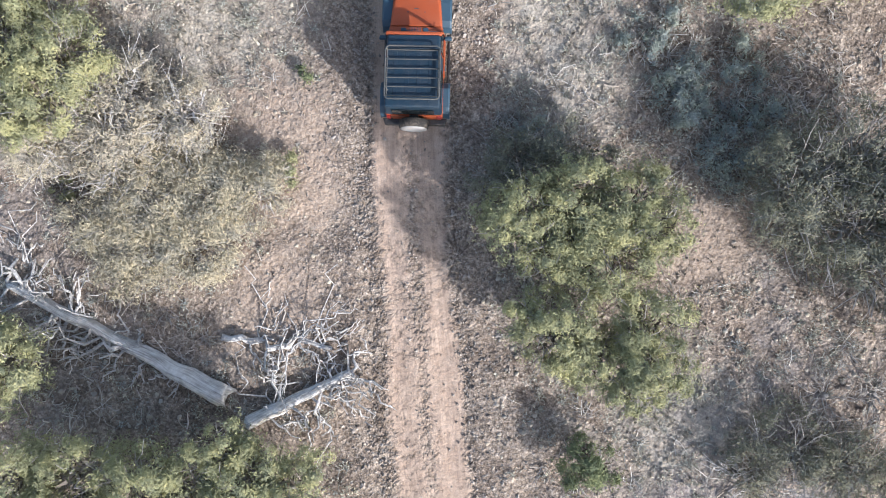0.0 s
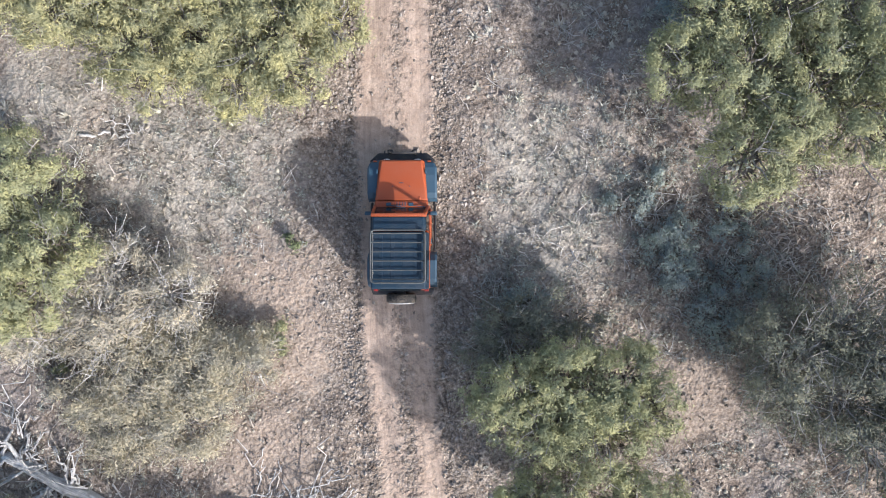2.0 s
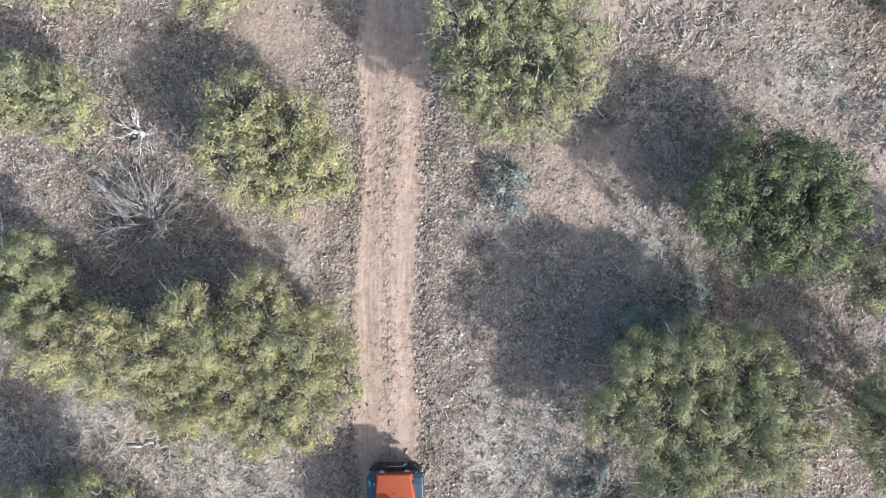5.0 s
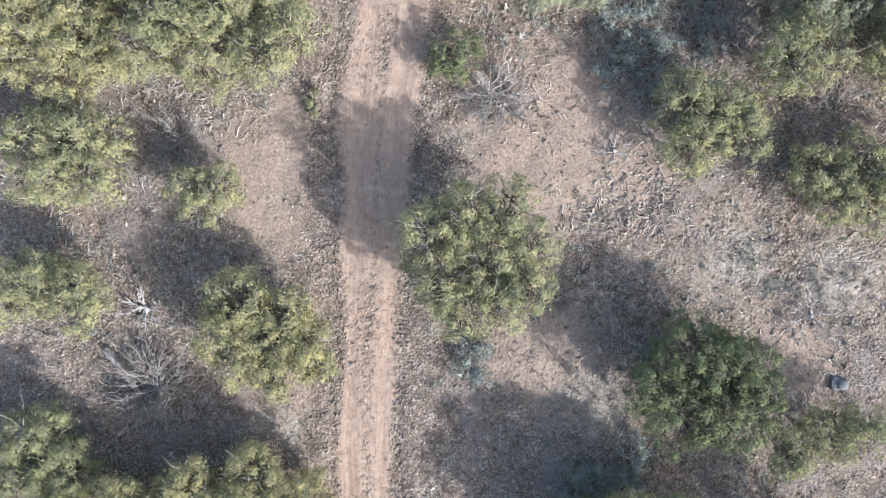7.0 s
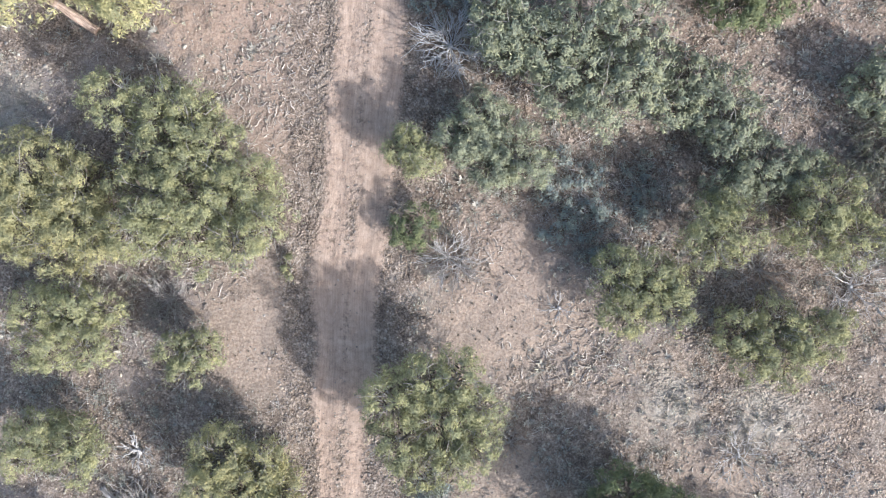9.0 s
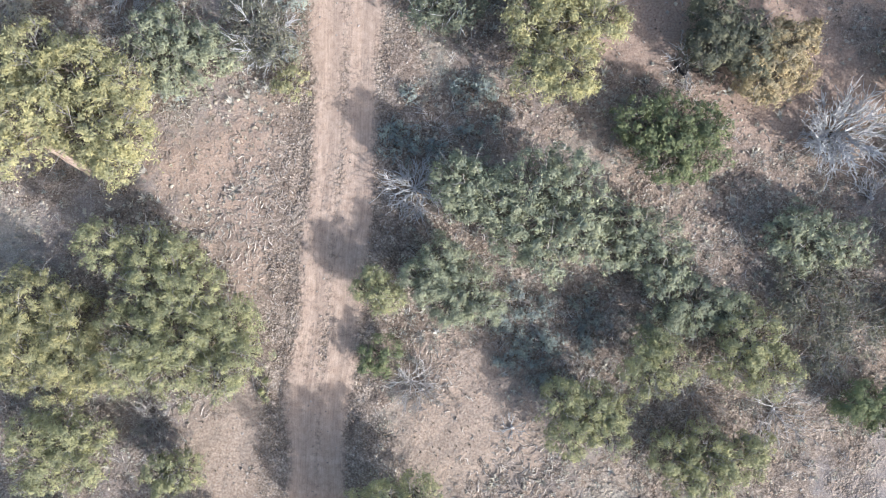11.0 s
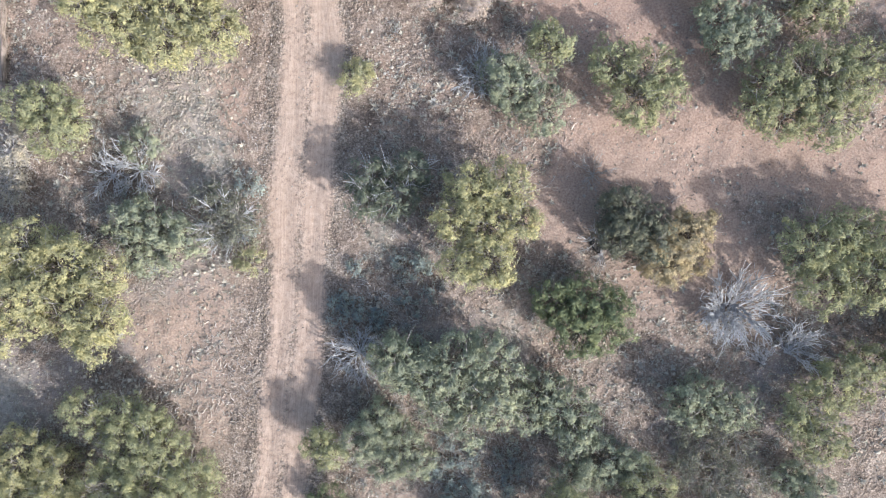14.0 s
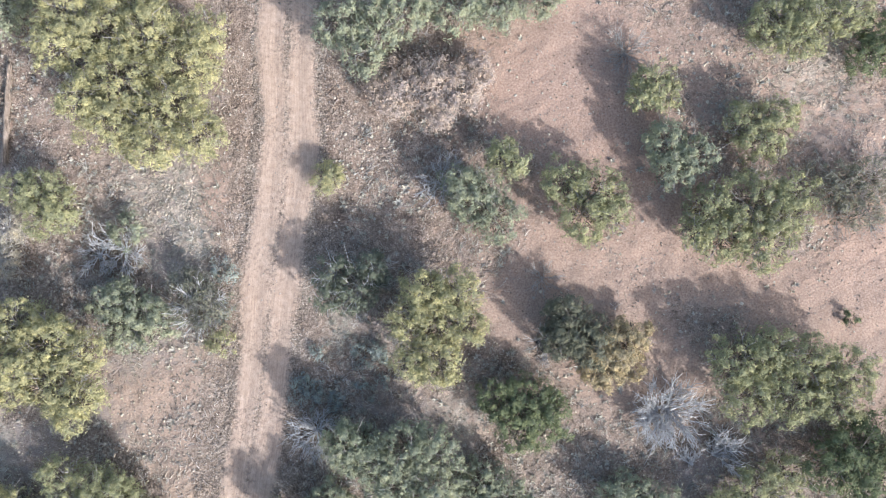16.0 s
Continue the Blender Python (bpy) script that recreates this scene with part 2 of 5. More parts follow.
LEAF = {
    "olive": island_material("olive_leaves", (0.0, (0.249, 0.249, 0.152)), (0.5, (0.312, 0.312, 0.189)), (1.0, (0.373, 0.373, 0.227)), sheer=0.2, patch=0.35),
    "gold": island_material("yellow_green_leaves", (0.0, (0.307, 0.292, 0.173)), (0.5, (0.384, 0.365, 0.216)), (1.0, (0.461, 0.438, 0.259)), sheer=0.25, patch=0.35),
    "sage": island_material("grey_green_leaves", (0.0, (0.216, 0.229, 0.168)), (0.5, (0.27, 0.286, 0.21)), (1.0, (0.324, 0.343, 0.252)), sheer=0.14, patch=0.35),
    "dark": island_material("dark_green_leaves", (0.0, (0.136, 0.156, 0.09)), (0.5, (0.17, 0.195, 0.112)), (1.0, (0.204, 0.234, 0.134)), sheer=0.14, patch=0.35),
    "tan": island_material("withered_leaves", (0.0, (0.358, 0.323, 0.275)), (0.5, (0.448, 0.404, 0.344)), (1.0, (0.538, 0.485, 0.413)), sheer=0.25, patch=0.3),
    "straw": island_material("straw_leaves", (0.0, (0.348, 0.315, 0.253)), (0.5, (0.435, 0.394, 0.316)), (1.0, (0.522, 0.472, 0.379)), sheer=0.25, patch=0.3),
    "tawny": island_material("tawny_leaves", (0.0, (0.336, 0.276, 0.18)), (0.5, (0.42, 0.345, 0.225)), (1.0, (0.504, 0.414, 0.27)), sheer=0.2, patch=0.35),
    "mixed": island_material("dull_grey_leaves", (0.0, (0.168, 0.166, 0.132)), (0.5, (0.21, 0.208, 0.165)), (1.0, (0.252, 0.25, 0.198)), sheer=0.2, patch=0.35),
    "umber": island_material("brown_green_leaves", (0.0, (0.12, 0.122, 0.092)), (0.5, (0.15, 0.152, 0.115)), (1.0, (0.18, 0.182, 0.138)), sheer=0.1, patch=0.35),
    "pink": island_material("pinkish_dry_leaves", (0.0, (0.394, 0.323, 0.289)), (0.5, (0.493, 0.404, 0.361)), (1.0, (0.592, 0.484, 0.433)), sheer=0.25, patch=0.3),
    "dusk": island_material("dusky_leaves", (0.0, (0.12, 0.132, 0.1)), (0.5, (0.15, 0.165, 0.125)), (1.0, (0.18, 0.198, 0.15)), sheer=0.1, patch=0.3),
    "salt": island_material("bluish_grey_leaves", (0.0, (0.24, 0.268, 0.256)), (0.5, (0.3, 0.335, 0.32)), (1.0, (0.36, 0.402, 0.384)), sheer=0.1, patch=0.35),
}
# brown twig tone, darkened to put the shade of crown gaps into it
TWIG = island_material("brown_twigs", (0.0, (0.074, 0.059, 0.048)), (0.5, (0.125, 0.103, 0.081)), (1.0, (0.219, 0.182, 0.146)))
BARK = bark_material("grey_bark", (0.1, 0.086, 0.078), (0.32, 0.294, 0.27))
BLEACHED = bark_material("bleached_wood", (0.28, 0.262, 0.248), (0.6, 0.58, 0.56))
SILVER = bark_material("silver_dead_wood", (0.3, 0.295, 0.29), (0.6, 0.6, 0.6))
GREYWOOD = bark_material("weathered_grey_wood", (0.18, 0.165, 0.15), (0.43, 0.405, 0.38))
REDWOOD = bark_material("red_brown_wood", (0.22, 0.155, 0.12), (0.52, 0.41, 0.33))
UMBER = bark_material("umber_dead_wood", (0.1, 0.08, 0.065), (0.27, 0.225, 0.185))
LOGWOOD = {BLEACHED: log_material("split_bleached_log", (0.42, 0.4, 0.38), (0.72, 0.7, 0.67)), GREYWOOD: log_material("split_grey_log", (0.26, 0.24, 0.22), (0.52, 0.49, 0.46)),
           REDWOOD: log_material("split_brown_log", (0.22, 0.155, 0.12), (0.54, 0.42, 0.34)),
           UMBER: log_material("split_umber_log", (0.13, 0.1, 0.08), (0.34, 0.28, 0.23))}
CHARRED = bark_material("charred_wood", (0.012, 0.012, 0.013), (0.07, 0.066, 0.064))
LOGWOOD[CHARRED] = log_material("charred_log", (0.015, 0.015, 0.016), (0.07, 0.066, 0.064))
ROCK = bark_material("bluish_rock", (0.09, 0.095, 0.105), (0.24, 0.25, 0.27))


# ---------------------------------------------------------------- mesh helpers
class Shape:
    """Gathers vertices and faces of one mesh."""

    def __init__(self):
        self.v, self.f, self.n = [], [], 0

    def add(self, verts, faces):
        verts, faces = np.asarray(verts, float), np.asarray(faces, int)
        self.v.append(verts)
        self.f.append(faces + self.n)
        self.n += len(verts)

    def mesh(self, name, mat, smooth=False):
        me = bpy.data.meshes.new(name)
        verts = np.concatenate(self.v)
        sizes = np.concatenate([np.full(len(f), f.shape[1]) for f in self.f])
        loops = np.concatenate([f.ravel() for f in self.f])
        me.vertices.add(len(verts))
        me.vertices.foreach_set("co", verts.ravel())
        me.loops.add(len(loops))
        me.loops.foreach_set("vertex_index", loops)
        me.polygons.add(len(sizes))
        me.polygons.foreach_set("loop_start", np.r_[0, np.cumsum(sizes)[:-1]])
        me.polygons.foreach_set("use_smooth", np.full(len(sizes), smooth))
        me.update(calc_edges=True)
        me.materials.append(mat)
        return me


def under(ob, parent):
    ob.parent = parent
    return ob


def part(name, shape, mat, parent, label="", smooth=False):
    """Links a shape, or a bmesh, as one mesh object under a thing or a part."""
    if isinstance(shape, Shape):
        me = shape.mesh(name, mat, smooth)
    else:
        me = bpy.data.meshes.new(name)
        shape.to_mesh(me)
        shape.free()
        me.materials.append(mat)
        for poly in me.polygons:
            poly.use_smooth = smooth
    ob = new(name, me)
    ob.parent = parent
    return tagged(ob, label)


def tube(shape, pts, radii, sides=5):
    """A tapered round limb through points."""
    pts, radii = np.asarray(pts, float), np.asarray(radii, float)
    d = np.gradient(pts, axis=0)
    d /= np.linalg.norm(d, axis=1, keepdims=True) + 1e-9
    ref = np.where(np.abs(d[:, 2:3]) > 0.9, np.array([[1.0, 0, 0]]), np.array([[0, 0, 1.0]]))
    a = np.cross(d, ref)
    a /= np.linalg.norm(a, axis=1, keepdims=True) + 1e-9
    b = np.cross(d, a)
    ang = np.arange(sides) * 2 * np.pi / sides
    ring = pts[:, None] + radii[:, None, None] * (np.cos(ang)[None, :, None] * a[:, None] + np.sin(ang)[None, :, None] * b[:, None])
    k, n = len(pts), sides
    i = np.arange(k - 1)[:, None] * n
    j, j2 = np.arange(n)[None], (np.arange(n)[None] + 1) % n
    quads = np.stack([i + j, i + j2, i + n + j2, i + n + j], -1).reshape(-1, 4)
    shape.add(ring.reshape(-1, 3), quads)
    tip = np.array([pts[-1] + d[-1] * radii[-1] * 0.6, pts[0] - d[0] * radii[0] * 0.3])
    v = np.concatenate([ring[-1], ring[0], tip])
    caps = [(q, (q + 1) % n, 2 * n) for q in range(n)] + [(n + (q + 1) % n, n + q, 2 * n + 1) for q in range(n)]
    shape.add(v, caps)


def bent(a, b, sag=0.15, k=5, r=None):
    """Points along a crooked way from a to b."""
    r = r or rng
    a, b = np.asarray(a, float), np.asarray(b, float)
    t = np.linspace(0, 1, k)[:, None]
    size = np.linalg.norm(b - a)
    off = r.normal(0, sag * size, (k, 3)) * (np.sin(np.pi * t) * 0.6)
    return a + (b - a) * t + off


# ---------------------------------------------------------------- the lie of the land
ROAD_Y = (-60, -20, -6.4, -3.2, 2.7, 7.05, 9.9, 12.4, 14.9, 18.2, 24.5, 30.0, 33.0, 37.3, 41.0, 46.0, 51.0, 60.4, 80.0, 140.0)
ROAD_X = (16.0, 4.6, 0.45, -0.55, -1.95, -2.75, -3.2, -3.52, -3.9, -4.2, -4.68, -5.1, -5.2, -5.3, -5.5, -5.85, -6.3, -7.8, -12.0, -26.0)


def road_x(y):
    """Middle of the wheel track, smoothed."""
    y = np.asarray(y, float)
    return sum(w * np.interp(y + s, ROAD_Y, ROAD_X) for s, w in ((-3, 0.15), (-1.5, 0.2), (0, 0.3), (1.5, 0.2), (3, 0.15)))


def road_w(y):
    """The worn strip widens further on."""
    y = np.asarray(y, float)
    return 1 + 0.42 * np.clip((y - 18) / 9, 0, 1) + 0.2 * np.clip((y - 37) / 9, 0, 1)


def waves(x, y, seed, scale):
    """Cheap smooth noise of about unit height."""
    r = np.random.default_rng(seed)
    out = np.zeros(np.broadcast(x, y).shape)
    for _ in range(7):
        a, k, p = r.uniform(0, 2 * np.pi), r.uniform(0.6, 1.7) / scale, r.uniform(0, 6.28)
        out = out + np.sin((np.cos(a) * x + np.sin(a) * y) * k + p)
    return out / 3.0


def lie(x, y):
    return 0.05 * waves(x, y, 3, 4.0)


RED_SPOTS = ((8.8, 60.0, 3.0), (12.4, 55.6, 2.4), (10.6, 48.2, 1.9), (14.8, 46.0, 2.2), (16.9, 44.0, 2.0), (17.2, 51.1, 2.5), (27.5, 49.1, 3.0),
             (8.3, 45.0, 1.5), (-9.1, 22.5, 1.4), (2.6, 25.8, 2.7), (2.8, 17.1, 1.3), (12.3, 18.8, 1.3), (2.7, 16.7, 1.2), (-6.4, 14.9, 1.1),
             (-4.9, 3.0, 1.1), (-4.4, 1.6, 1.1), (6.7, 1.7, 1.2), (-4.9, -2.4, 1.1), (-7.2, 25.2, 1.3), (-7.9, 23.7, 1.5), (-10.2, 36.7, 2.0), (-9.0, 34.8, 1.5), (-7.6, 32.2, 1.4), (-7.2, 30.2, 1.0), (-8.9, 48.4, 1.6))
STICK_SPOTS = ((-10.2, 32.4, 2.0), (-9.6, 35.5, 1.2), (-13.1, 25.4, 1.6), (-10.8, 25.2, 1.3), (5.7, 24.2, 1.6), (12.6, 20.2, 1.3), (-9.2, -4.3, 2.3),
               (-4.3, -3.8, 0.8), (-8.8, 33.3, 3.0), (-11.9, 13.7, 1.2), (8.2, 6.6, 1.4), (9.1, 6.5, 1.4), (4.1, 23.2, 1.5), (13.1, 34.4, 2.3), (0.9, 27.3, 1.5))

GRASS_SPOTS = ((-8.5, 6.1, 3.0), (-12.9, 7.3, 1.8), (2.0, 5.8, 1.9), (-8.6, 5.1, 2.4), (1.4, 7.5, 2.0), (5.0, 15.4, 1.1), (-2.1, 25.7, 1.3), (4.5, 16.0, 1.3),
               (-6.4, 13.7, 1.3), (-20.2, 31.5, 1.5), (-10.4, 46.6, 3.2), (-10.1, 37.9, 3.2), (-11.8, 48.4, 3.7), (23.1, 62.3, 2.7), (13.8, 22.0, 1.4),
               (9.7, 22.2, 1.3), (7.0, -3.6, 1.8), (6.2, 38.5, 1.5), (-2.0, 43.0, 1.5))


THICKETS = ((-0.9, 39.6, 2.2), (-2.4, 38.4, 1.4), (3.9, 29.6, 2.6), (5.1, 13.6, 1.9), (0.9, 4.3, 1.3), (4.4, 6.6, 1.7), (7.0, 5.4, 1.9), (1.2, 41.2, 1.5), (-14.7, 40.7, 1.8), (0.6, 16.8, 1.2), (-9.6, 43.6, 1.8))


def bareness(x, y):
    b = np.zeros(np.shape(x))
    for cx, cy, r in RED_SPOTS:
        b = np.maximum(b, np.exp(-((x - cx) ** 2 + (y - cy) ** 2) / (1.75 * r * r)))
    return np.clip(b + 0.22 * waves(x, y, 11, 1.1) * (b > 0.05) + 0.13 * np.clip(waves(x, y, 12, 2.6), 0, 1) + (0.1 + 0.2 * np.clip((x - 2) / 5, 0, 1)) * np.clip((y - 32) / 8, 0, 1), 0, 1)


def build_ground():
    grow = 1.28 ** np.arange(1, 30)
    def axis(lo, hi, step):
        inner = np.arange(lo, hi, step)
        out = np.cumsum(grow * step * 1.5)
        out = out[out < 2500]
        return np.concatenate([lo - out[::-1], inner, inner[-1] + out])
    xs, ys = axis(-29, 34, 0.25), axis(-14, 72, 0.25)
    X, Y = np.meshgrid(xs, ys)
    d = np.abs(X - road_x(Y)) / road_w(Y)
    off = np.clip((d - 0.85) / 0.75, 0, 1)
    Z = lie(X, Y) + off * (0.035 * waves(X, Y, 5, 0.5) + 0.03 * waves(X, Y, 6, 0.17) + rng.normal(0, 0.014, X.shape)) - (1 - off) * 0.09
    Z += (0.015 + 0.02 * waves(X, Y, 8, 0.9)) * np.exp(-((d - 1.95) / 0.5) ** 2)          # low windrow graded to both sides
    s = Shape()
    nx, ny = len(xs), len(ys)
    i = (np.arange(ny - 1)[:, None] * nx + np.arange(nx - 1)[None]).ravel()
    s.add(np.stack([X, Y, Z], -1).reshape(-1, 3), np.stack([i, i + 1, i + nx + 1, i + nx], -1))
    me = s.mesh("ground", SOIL, True)
    at = me.attributes.new("bare", "FLOAT", "POINT")
    at.data.foreach_set("value", (bareness(X, Y) * np.clip((d - 1.7) / 0.9, 0, 1)).ravel())
    st = np.zeros(X.shape)
    for cx, cy, r in GRASS_SPOTS:
        st = np.maximum(st, np.exp(-((X - cx) ** 2 + (Y - cy) ** 2) / (1.8 * r * r)))
    away = np.clip((d - 1.9) / 0.9, 0, 1)
    at = me.attributes.new("litter", "FLOAT", "POINT")
    at.data.foreach_set("value", (away * np.clip(0.15 + 0.4 * waves(X, Y, 14, 2.4) + 0.2 * waves(X, Y, 15, 0.8), 0, 0.8)).ravel())
    at = me.attributes.new("straw", "FLOAT", "POINT")
    at.data.foreach_set("value", (st * away).ravel())
    tagged(new("ground", me), "dry pale stony ground with bare reddish soil patches", "ground", kind="structure")

    ys = np.concatenate([np.arange(-60, -14, 0.8), np.arange(-14, 72, 0.14), np.arange(72, 140, 0.8)])
    u = np.linspace(-1.75, 1.75, 29)
    U, Y = np.meshgrid(u, ys)
    wander = 0.1 * waves(Y * 0, Y, 21, 2.0)
    X = U * road_w(Y) * (1 + 0.1 * waves(Y * 0 + np.sign(U) * 5, Y, 22, 1.2)) + road_x(Y)
    V = U * road_w(Y)
    rut = np.exp(-((np.abs(V + wander) - 0.72) / 0.27) ** 2)
    Z = lie(X, Y) + 0.02 - 0.04 * rut + 0.008 * waves(X, Y, 23, 0.2) - 0.1 * np.clip((np.abs(U) - 0.95) / 0.8, 0, 1) ** 1.3
    s = Shape()
    n = len(u)
    i = (np.arange(len(ys) - 1)[:, None] * n + np.arange(n - 1)[None]).ravel()
    s.add(np.stack([X, Y, Z], -1).reshape(-1, 3), np.stack([i, i + 1, i + n + 1, i + n], -1))
    me = s.mesh("road", TRACK, True)
    at = me.attributes.new("rut", "FLOAT", "POINT")
    dusty = 0.95 * np.clip((1.35 - np.abs(U + wander)) / 0.5, 0, 1) - 0.36 * np.exp(-((V + wander) / 0.24) ** 2) + 0.18 * waves(X, Y, 24, 0.9) * (np.abs(U) < 1.2)
    at.data.foreach_set("value", np.clip(dusty, 0, 1).ravel())
    at = me.attributes.new("across", "FLOAT", "POINT")
    at.data.foreach_set("value", (V + wander).ravel())
    tagged(new("road", me), "pale dusty two-rut dirt track with gravelly crown", "road", kind="structure")


def surface(x, y):
    """Height on which loose things rest."""
    d = np.abs(x - road_x(y)) / road_w(y)
    off = np.clip((d - 0.9) / 0.9, 0, 1)
    return lie(x, y) + off * (0.035 * waves(x, y, 5, 0.5) + 0.03 * waves(x, y, 6, 0.17)) + (0.015 + 0.02 * waves(x, y, 8, 0.9)) * np.exp(-((d - 1.95) / 0.5) ** 2) + (1 - off) * 0.015


def scatter_area(count):
    x, y = rng.uniform(-27, 33, count), rng.uniform(-13, 71, count)
    keep = (x > -15 - 0.2 * (y + 10)) & (x < 14.5 + 0.34 * (y + 6))
    return x[keep], y[keep]


def build_stones():
    s = Shape()
    x, y = scatter_area(420000)
    d = (x - road_x(y)) / road_w(y)
    chance = 0.09 + 0.9 * np.exp(-((np.abs(d) - 1.8) / 0.5) ** 2) + 0.25 * np.exp(-(d / 0.3) ** 2) + 0.12 * np.clip(waves(x, y, 31, 1.8), 0, 1)
    chance *= np.where(y < 20, 1.5, 0.34)
    chance += 0.16 * bareness(x, y) * (np.abs(d) > 1.6)
    chance *= np.where((np.abs(d) < 1.0) & (np.abs(d) > 0.4), 0.25, 1)
    keep = rng.uniform(0, 1, len(x)) < chance
    x, y = x[keep], y[keep]
    k = len(x)
    r = 0.014 + 0.013 * rng.gamma(1.6, 1.0, k)
    r = np.clip(r, 0.012, 0.085)
    base = np.array([(1, 0, 0), (0.3, 0.95, 0), (-0.8, 0.6, 0), (-0.8, -0.6, 0), (0.3, -0.95, 0), (0.1, 0.05, 0.75)], float)
    tris = np.array([(0, 1, 5), (1, 2, 5), (2, 3, 5), (3, 4, 5), (4, 0, 5)])
    a = rng.uniform(0, 6.28, k)
    jit = base[None] * (1 + rng.normal(0, 0.22, (k, 6, 1))) + rng.normal(0, 0.08, (k, 6, 3))
    c, sn = np.cos(a)[:, None], np.sin(a)[:, None]
    v = np.stack([jit[..., 0] * c - jit[..., 1] * sn * 0.75, jit[..., 0] * sn + jit[..., 1] * c * 0.75, jit[..., 2]], -1) * r[:, None, None]
    v[:, :5, 2] -= 0.012
    v += np.stack([x, y, surface(x, y)], -1)[:, None]
    s.add(v.reshape(-1, 3), (np.arange(k)[:, None, None] * 6 + tris[None]).reshape(-1, 3))
    tagged(new("gravel", s.mesh("gravel", STONE)), "loose grey and tan gravel beside the wheel ruts", "gravel", kind="stuff")


def build_tufts():
    """Low rounded cushions of cropped dry grass, larger and looser further along the track."""
    s = Shape()
    for lo, hi, count, small in ((-13, 36, 66000, 0.042), (30, 71, 52000, 0.06)):
        ring = 5
        x, y = scatter_area(count)
        d = np.abs(x - road_x(y)) / road_w(y)
        cover = np.clip(0.5 + 0.45 * waves(x, y, 41, 2.2) + 0.4 * waves(x, y, 42, 0.8), 0.03, 1) * (1 - 0.95 * np.clip(bareness(x, y) * 1.8 - 0.5, 0, 1)) * np.clip((d - 1.6) / 1.0, 0, 1)
        fade = np.clip((y - 30) / 6, 0, 1)
        cover *= fade if lo > 0 else 1 - fade
        keep = (rng.uniform(0, 1, len(x)) < cover) & (y > lo) & (y < hi)
        x, y = x[keep], y[keep]
        k = len(x)
        size = small * np.clip(0.6 + 0.33 * rng.gamma(1.8, 1.0, k), 0, 1.9)
        a = rng.uniform(0, 6.28, (k, 1)) + np.arange(ring) * 6.28 / ring + rng.normal(0, 0.2, (k, ring))
        out = rng.uniform(0.75, 1.3, (k, ring)) * size[:, None]
        ca, sa = np.cos(a), np.sin(a)
        rim = np.stack([ca * out, sa * out, np.full_like(a, -0.2) * size[:, None]], -1)
        mid = np.stack([ca * out * 0.8, sa * out * 0.8, rng.uniform(0.1, 0.5, (k, ring)) * size[:, None]], -1)
        top = np.stack([rng.normal(0, 0.12, k), rng.normal(0, 0.12, k), rng.uniform(0.4, 0.75, k)], -1) * size[:, None]
        v = np.concatenate([rim, mid, top[:, None]], 1) + np.stack([x, y, surface(x, y)], -1)[:, None]
        tri = []
        for q in range(ring):
            w = (q + 1) % ring
            tri += [(q, w, ring + w), (q, ring + w, ring + q), (ring + q, ring + w, 2 * ring)]
        s.add(v.reshape(-1, 3), (np.arange(k)[:, None, None] * (2 * ring + 1) + np.array(tri)[None]).reshape(-1, 3))
    tagged(new("dry_grass", s.mesh("dry_grass", TUFT, True)), "short bleached dry grass cushions covering the ground", "grass", kind="stuff")


def build_low_plants():
    """Knee-high grey-green herbs, thickest round the bushes."""
    s = Shape()
    x, y = scatter_area(21000)
    d = np.abs(x - road_x(y)) / road_w(y)
    sites = np.array([o.location[:2] for o in scene.objects if o.name.split(".")[0] in ("tree", "shrub", "dead_shrub")])
    gap = np.sqrt(((x[:, None] - sites[None, :, 0]) ** 2 + (y[:, None] - sites[None, :, 1]) ** 2).min(1))
    chance = 0.9 * thicket(x, y) + 0.1 * np.clip(waves(x, y, 75, 2.3), 0, 1) * np.clip((y - 14) / 10, 0, 1) + 0.3 * np.exp(-((gap - 1.6) / 1.7) ** 2)
    lee = np.sqrt(((x[:, None] - sites[None, :, 0] + 2.2) ** 2 + (y[:, None] - sites[None, :, 1] - 1.5) ** 2).min(1))
    chance += 0.55 * np.exp(-(lee / 1.9) ** 2)
    keep = (rng.uniform(0, 1, len(x)) < chance) & (d > 2.3) & (bareness(x, y) < 0.45)
    x, y = x[keep], y[keep]
    k, per = len(x), 48
    size = rng.uniform(0.12, 0.38, k)
    c = rng.normal(0, 0.5, (k, per, 3)) * size[:, None, None]
    c[..., 2] = np.abs(c[..., 2]) * 0.8
    e = c / (np.linalg.norm(c, axis=2, keepdims=True) + 1e-6) + rng.normal(0, 0.5, (k, per, 3))
    e *= rng.uniform(0.02, 0.05, (k, per, 1))
    w = np.cross(e, rng.normal(0, 1, (k, per, 3)))
    w *= 0.016 / (np.linalg.norm(w, axis=2, keepdims=True) + 1e-6)
    v = np.stack([c - e + w, c + e, c - e - w], 2) + np.stack([x, y, surface(x, y) + 0.02], -1)[:, None, None]
    s.add(v.reshape(-1, 3), np.arange(k * per * 3).reshape(-1, 3))
    tagged(new("low_herbs", s.mesh("low_herbs", HERB)), "low grey-green dry herbs round the bushes", "herbs", kind="stuff")


def thicket(x, y):
    """Where grey dead growth carpets the ground closely."""
    out = np.zeros(np.shape(x))
    for cx, cy, r in THICKETS:
        out = np.maximum(out, np.exp(-((x - cx) ** 2 + (y - cy) ** 2) / (r * r)))
    return out


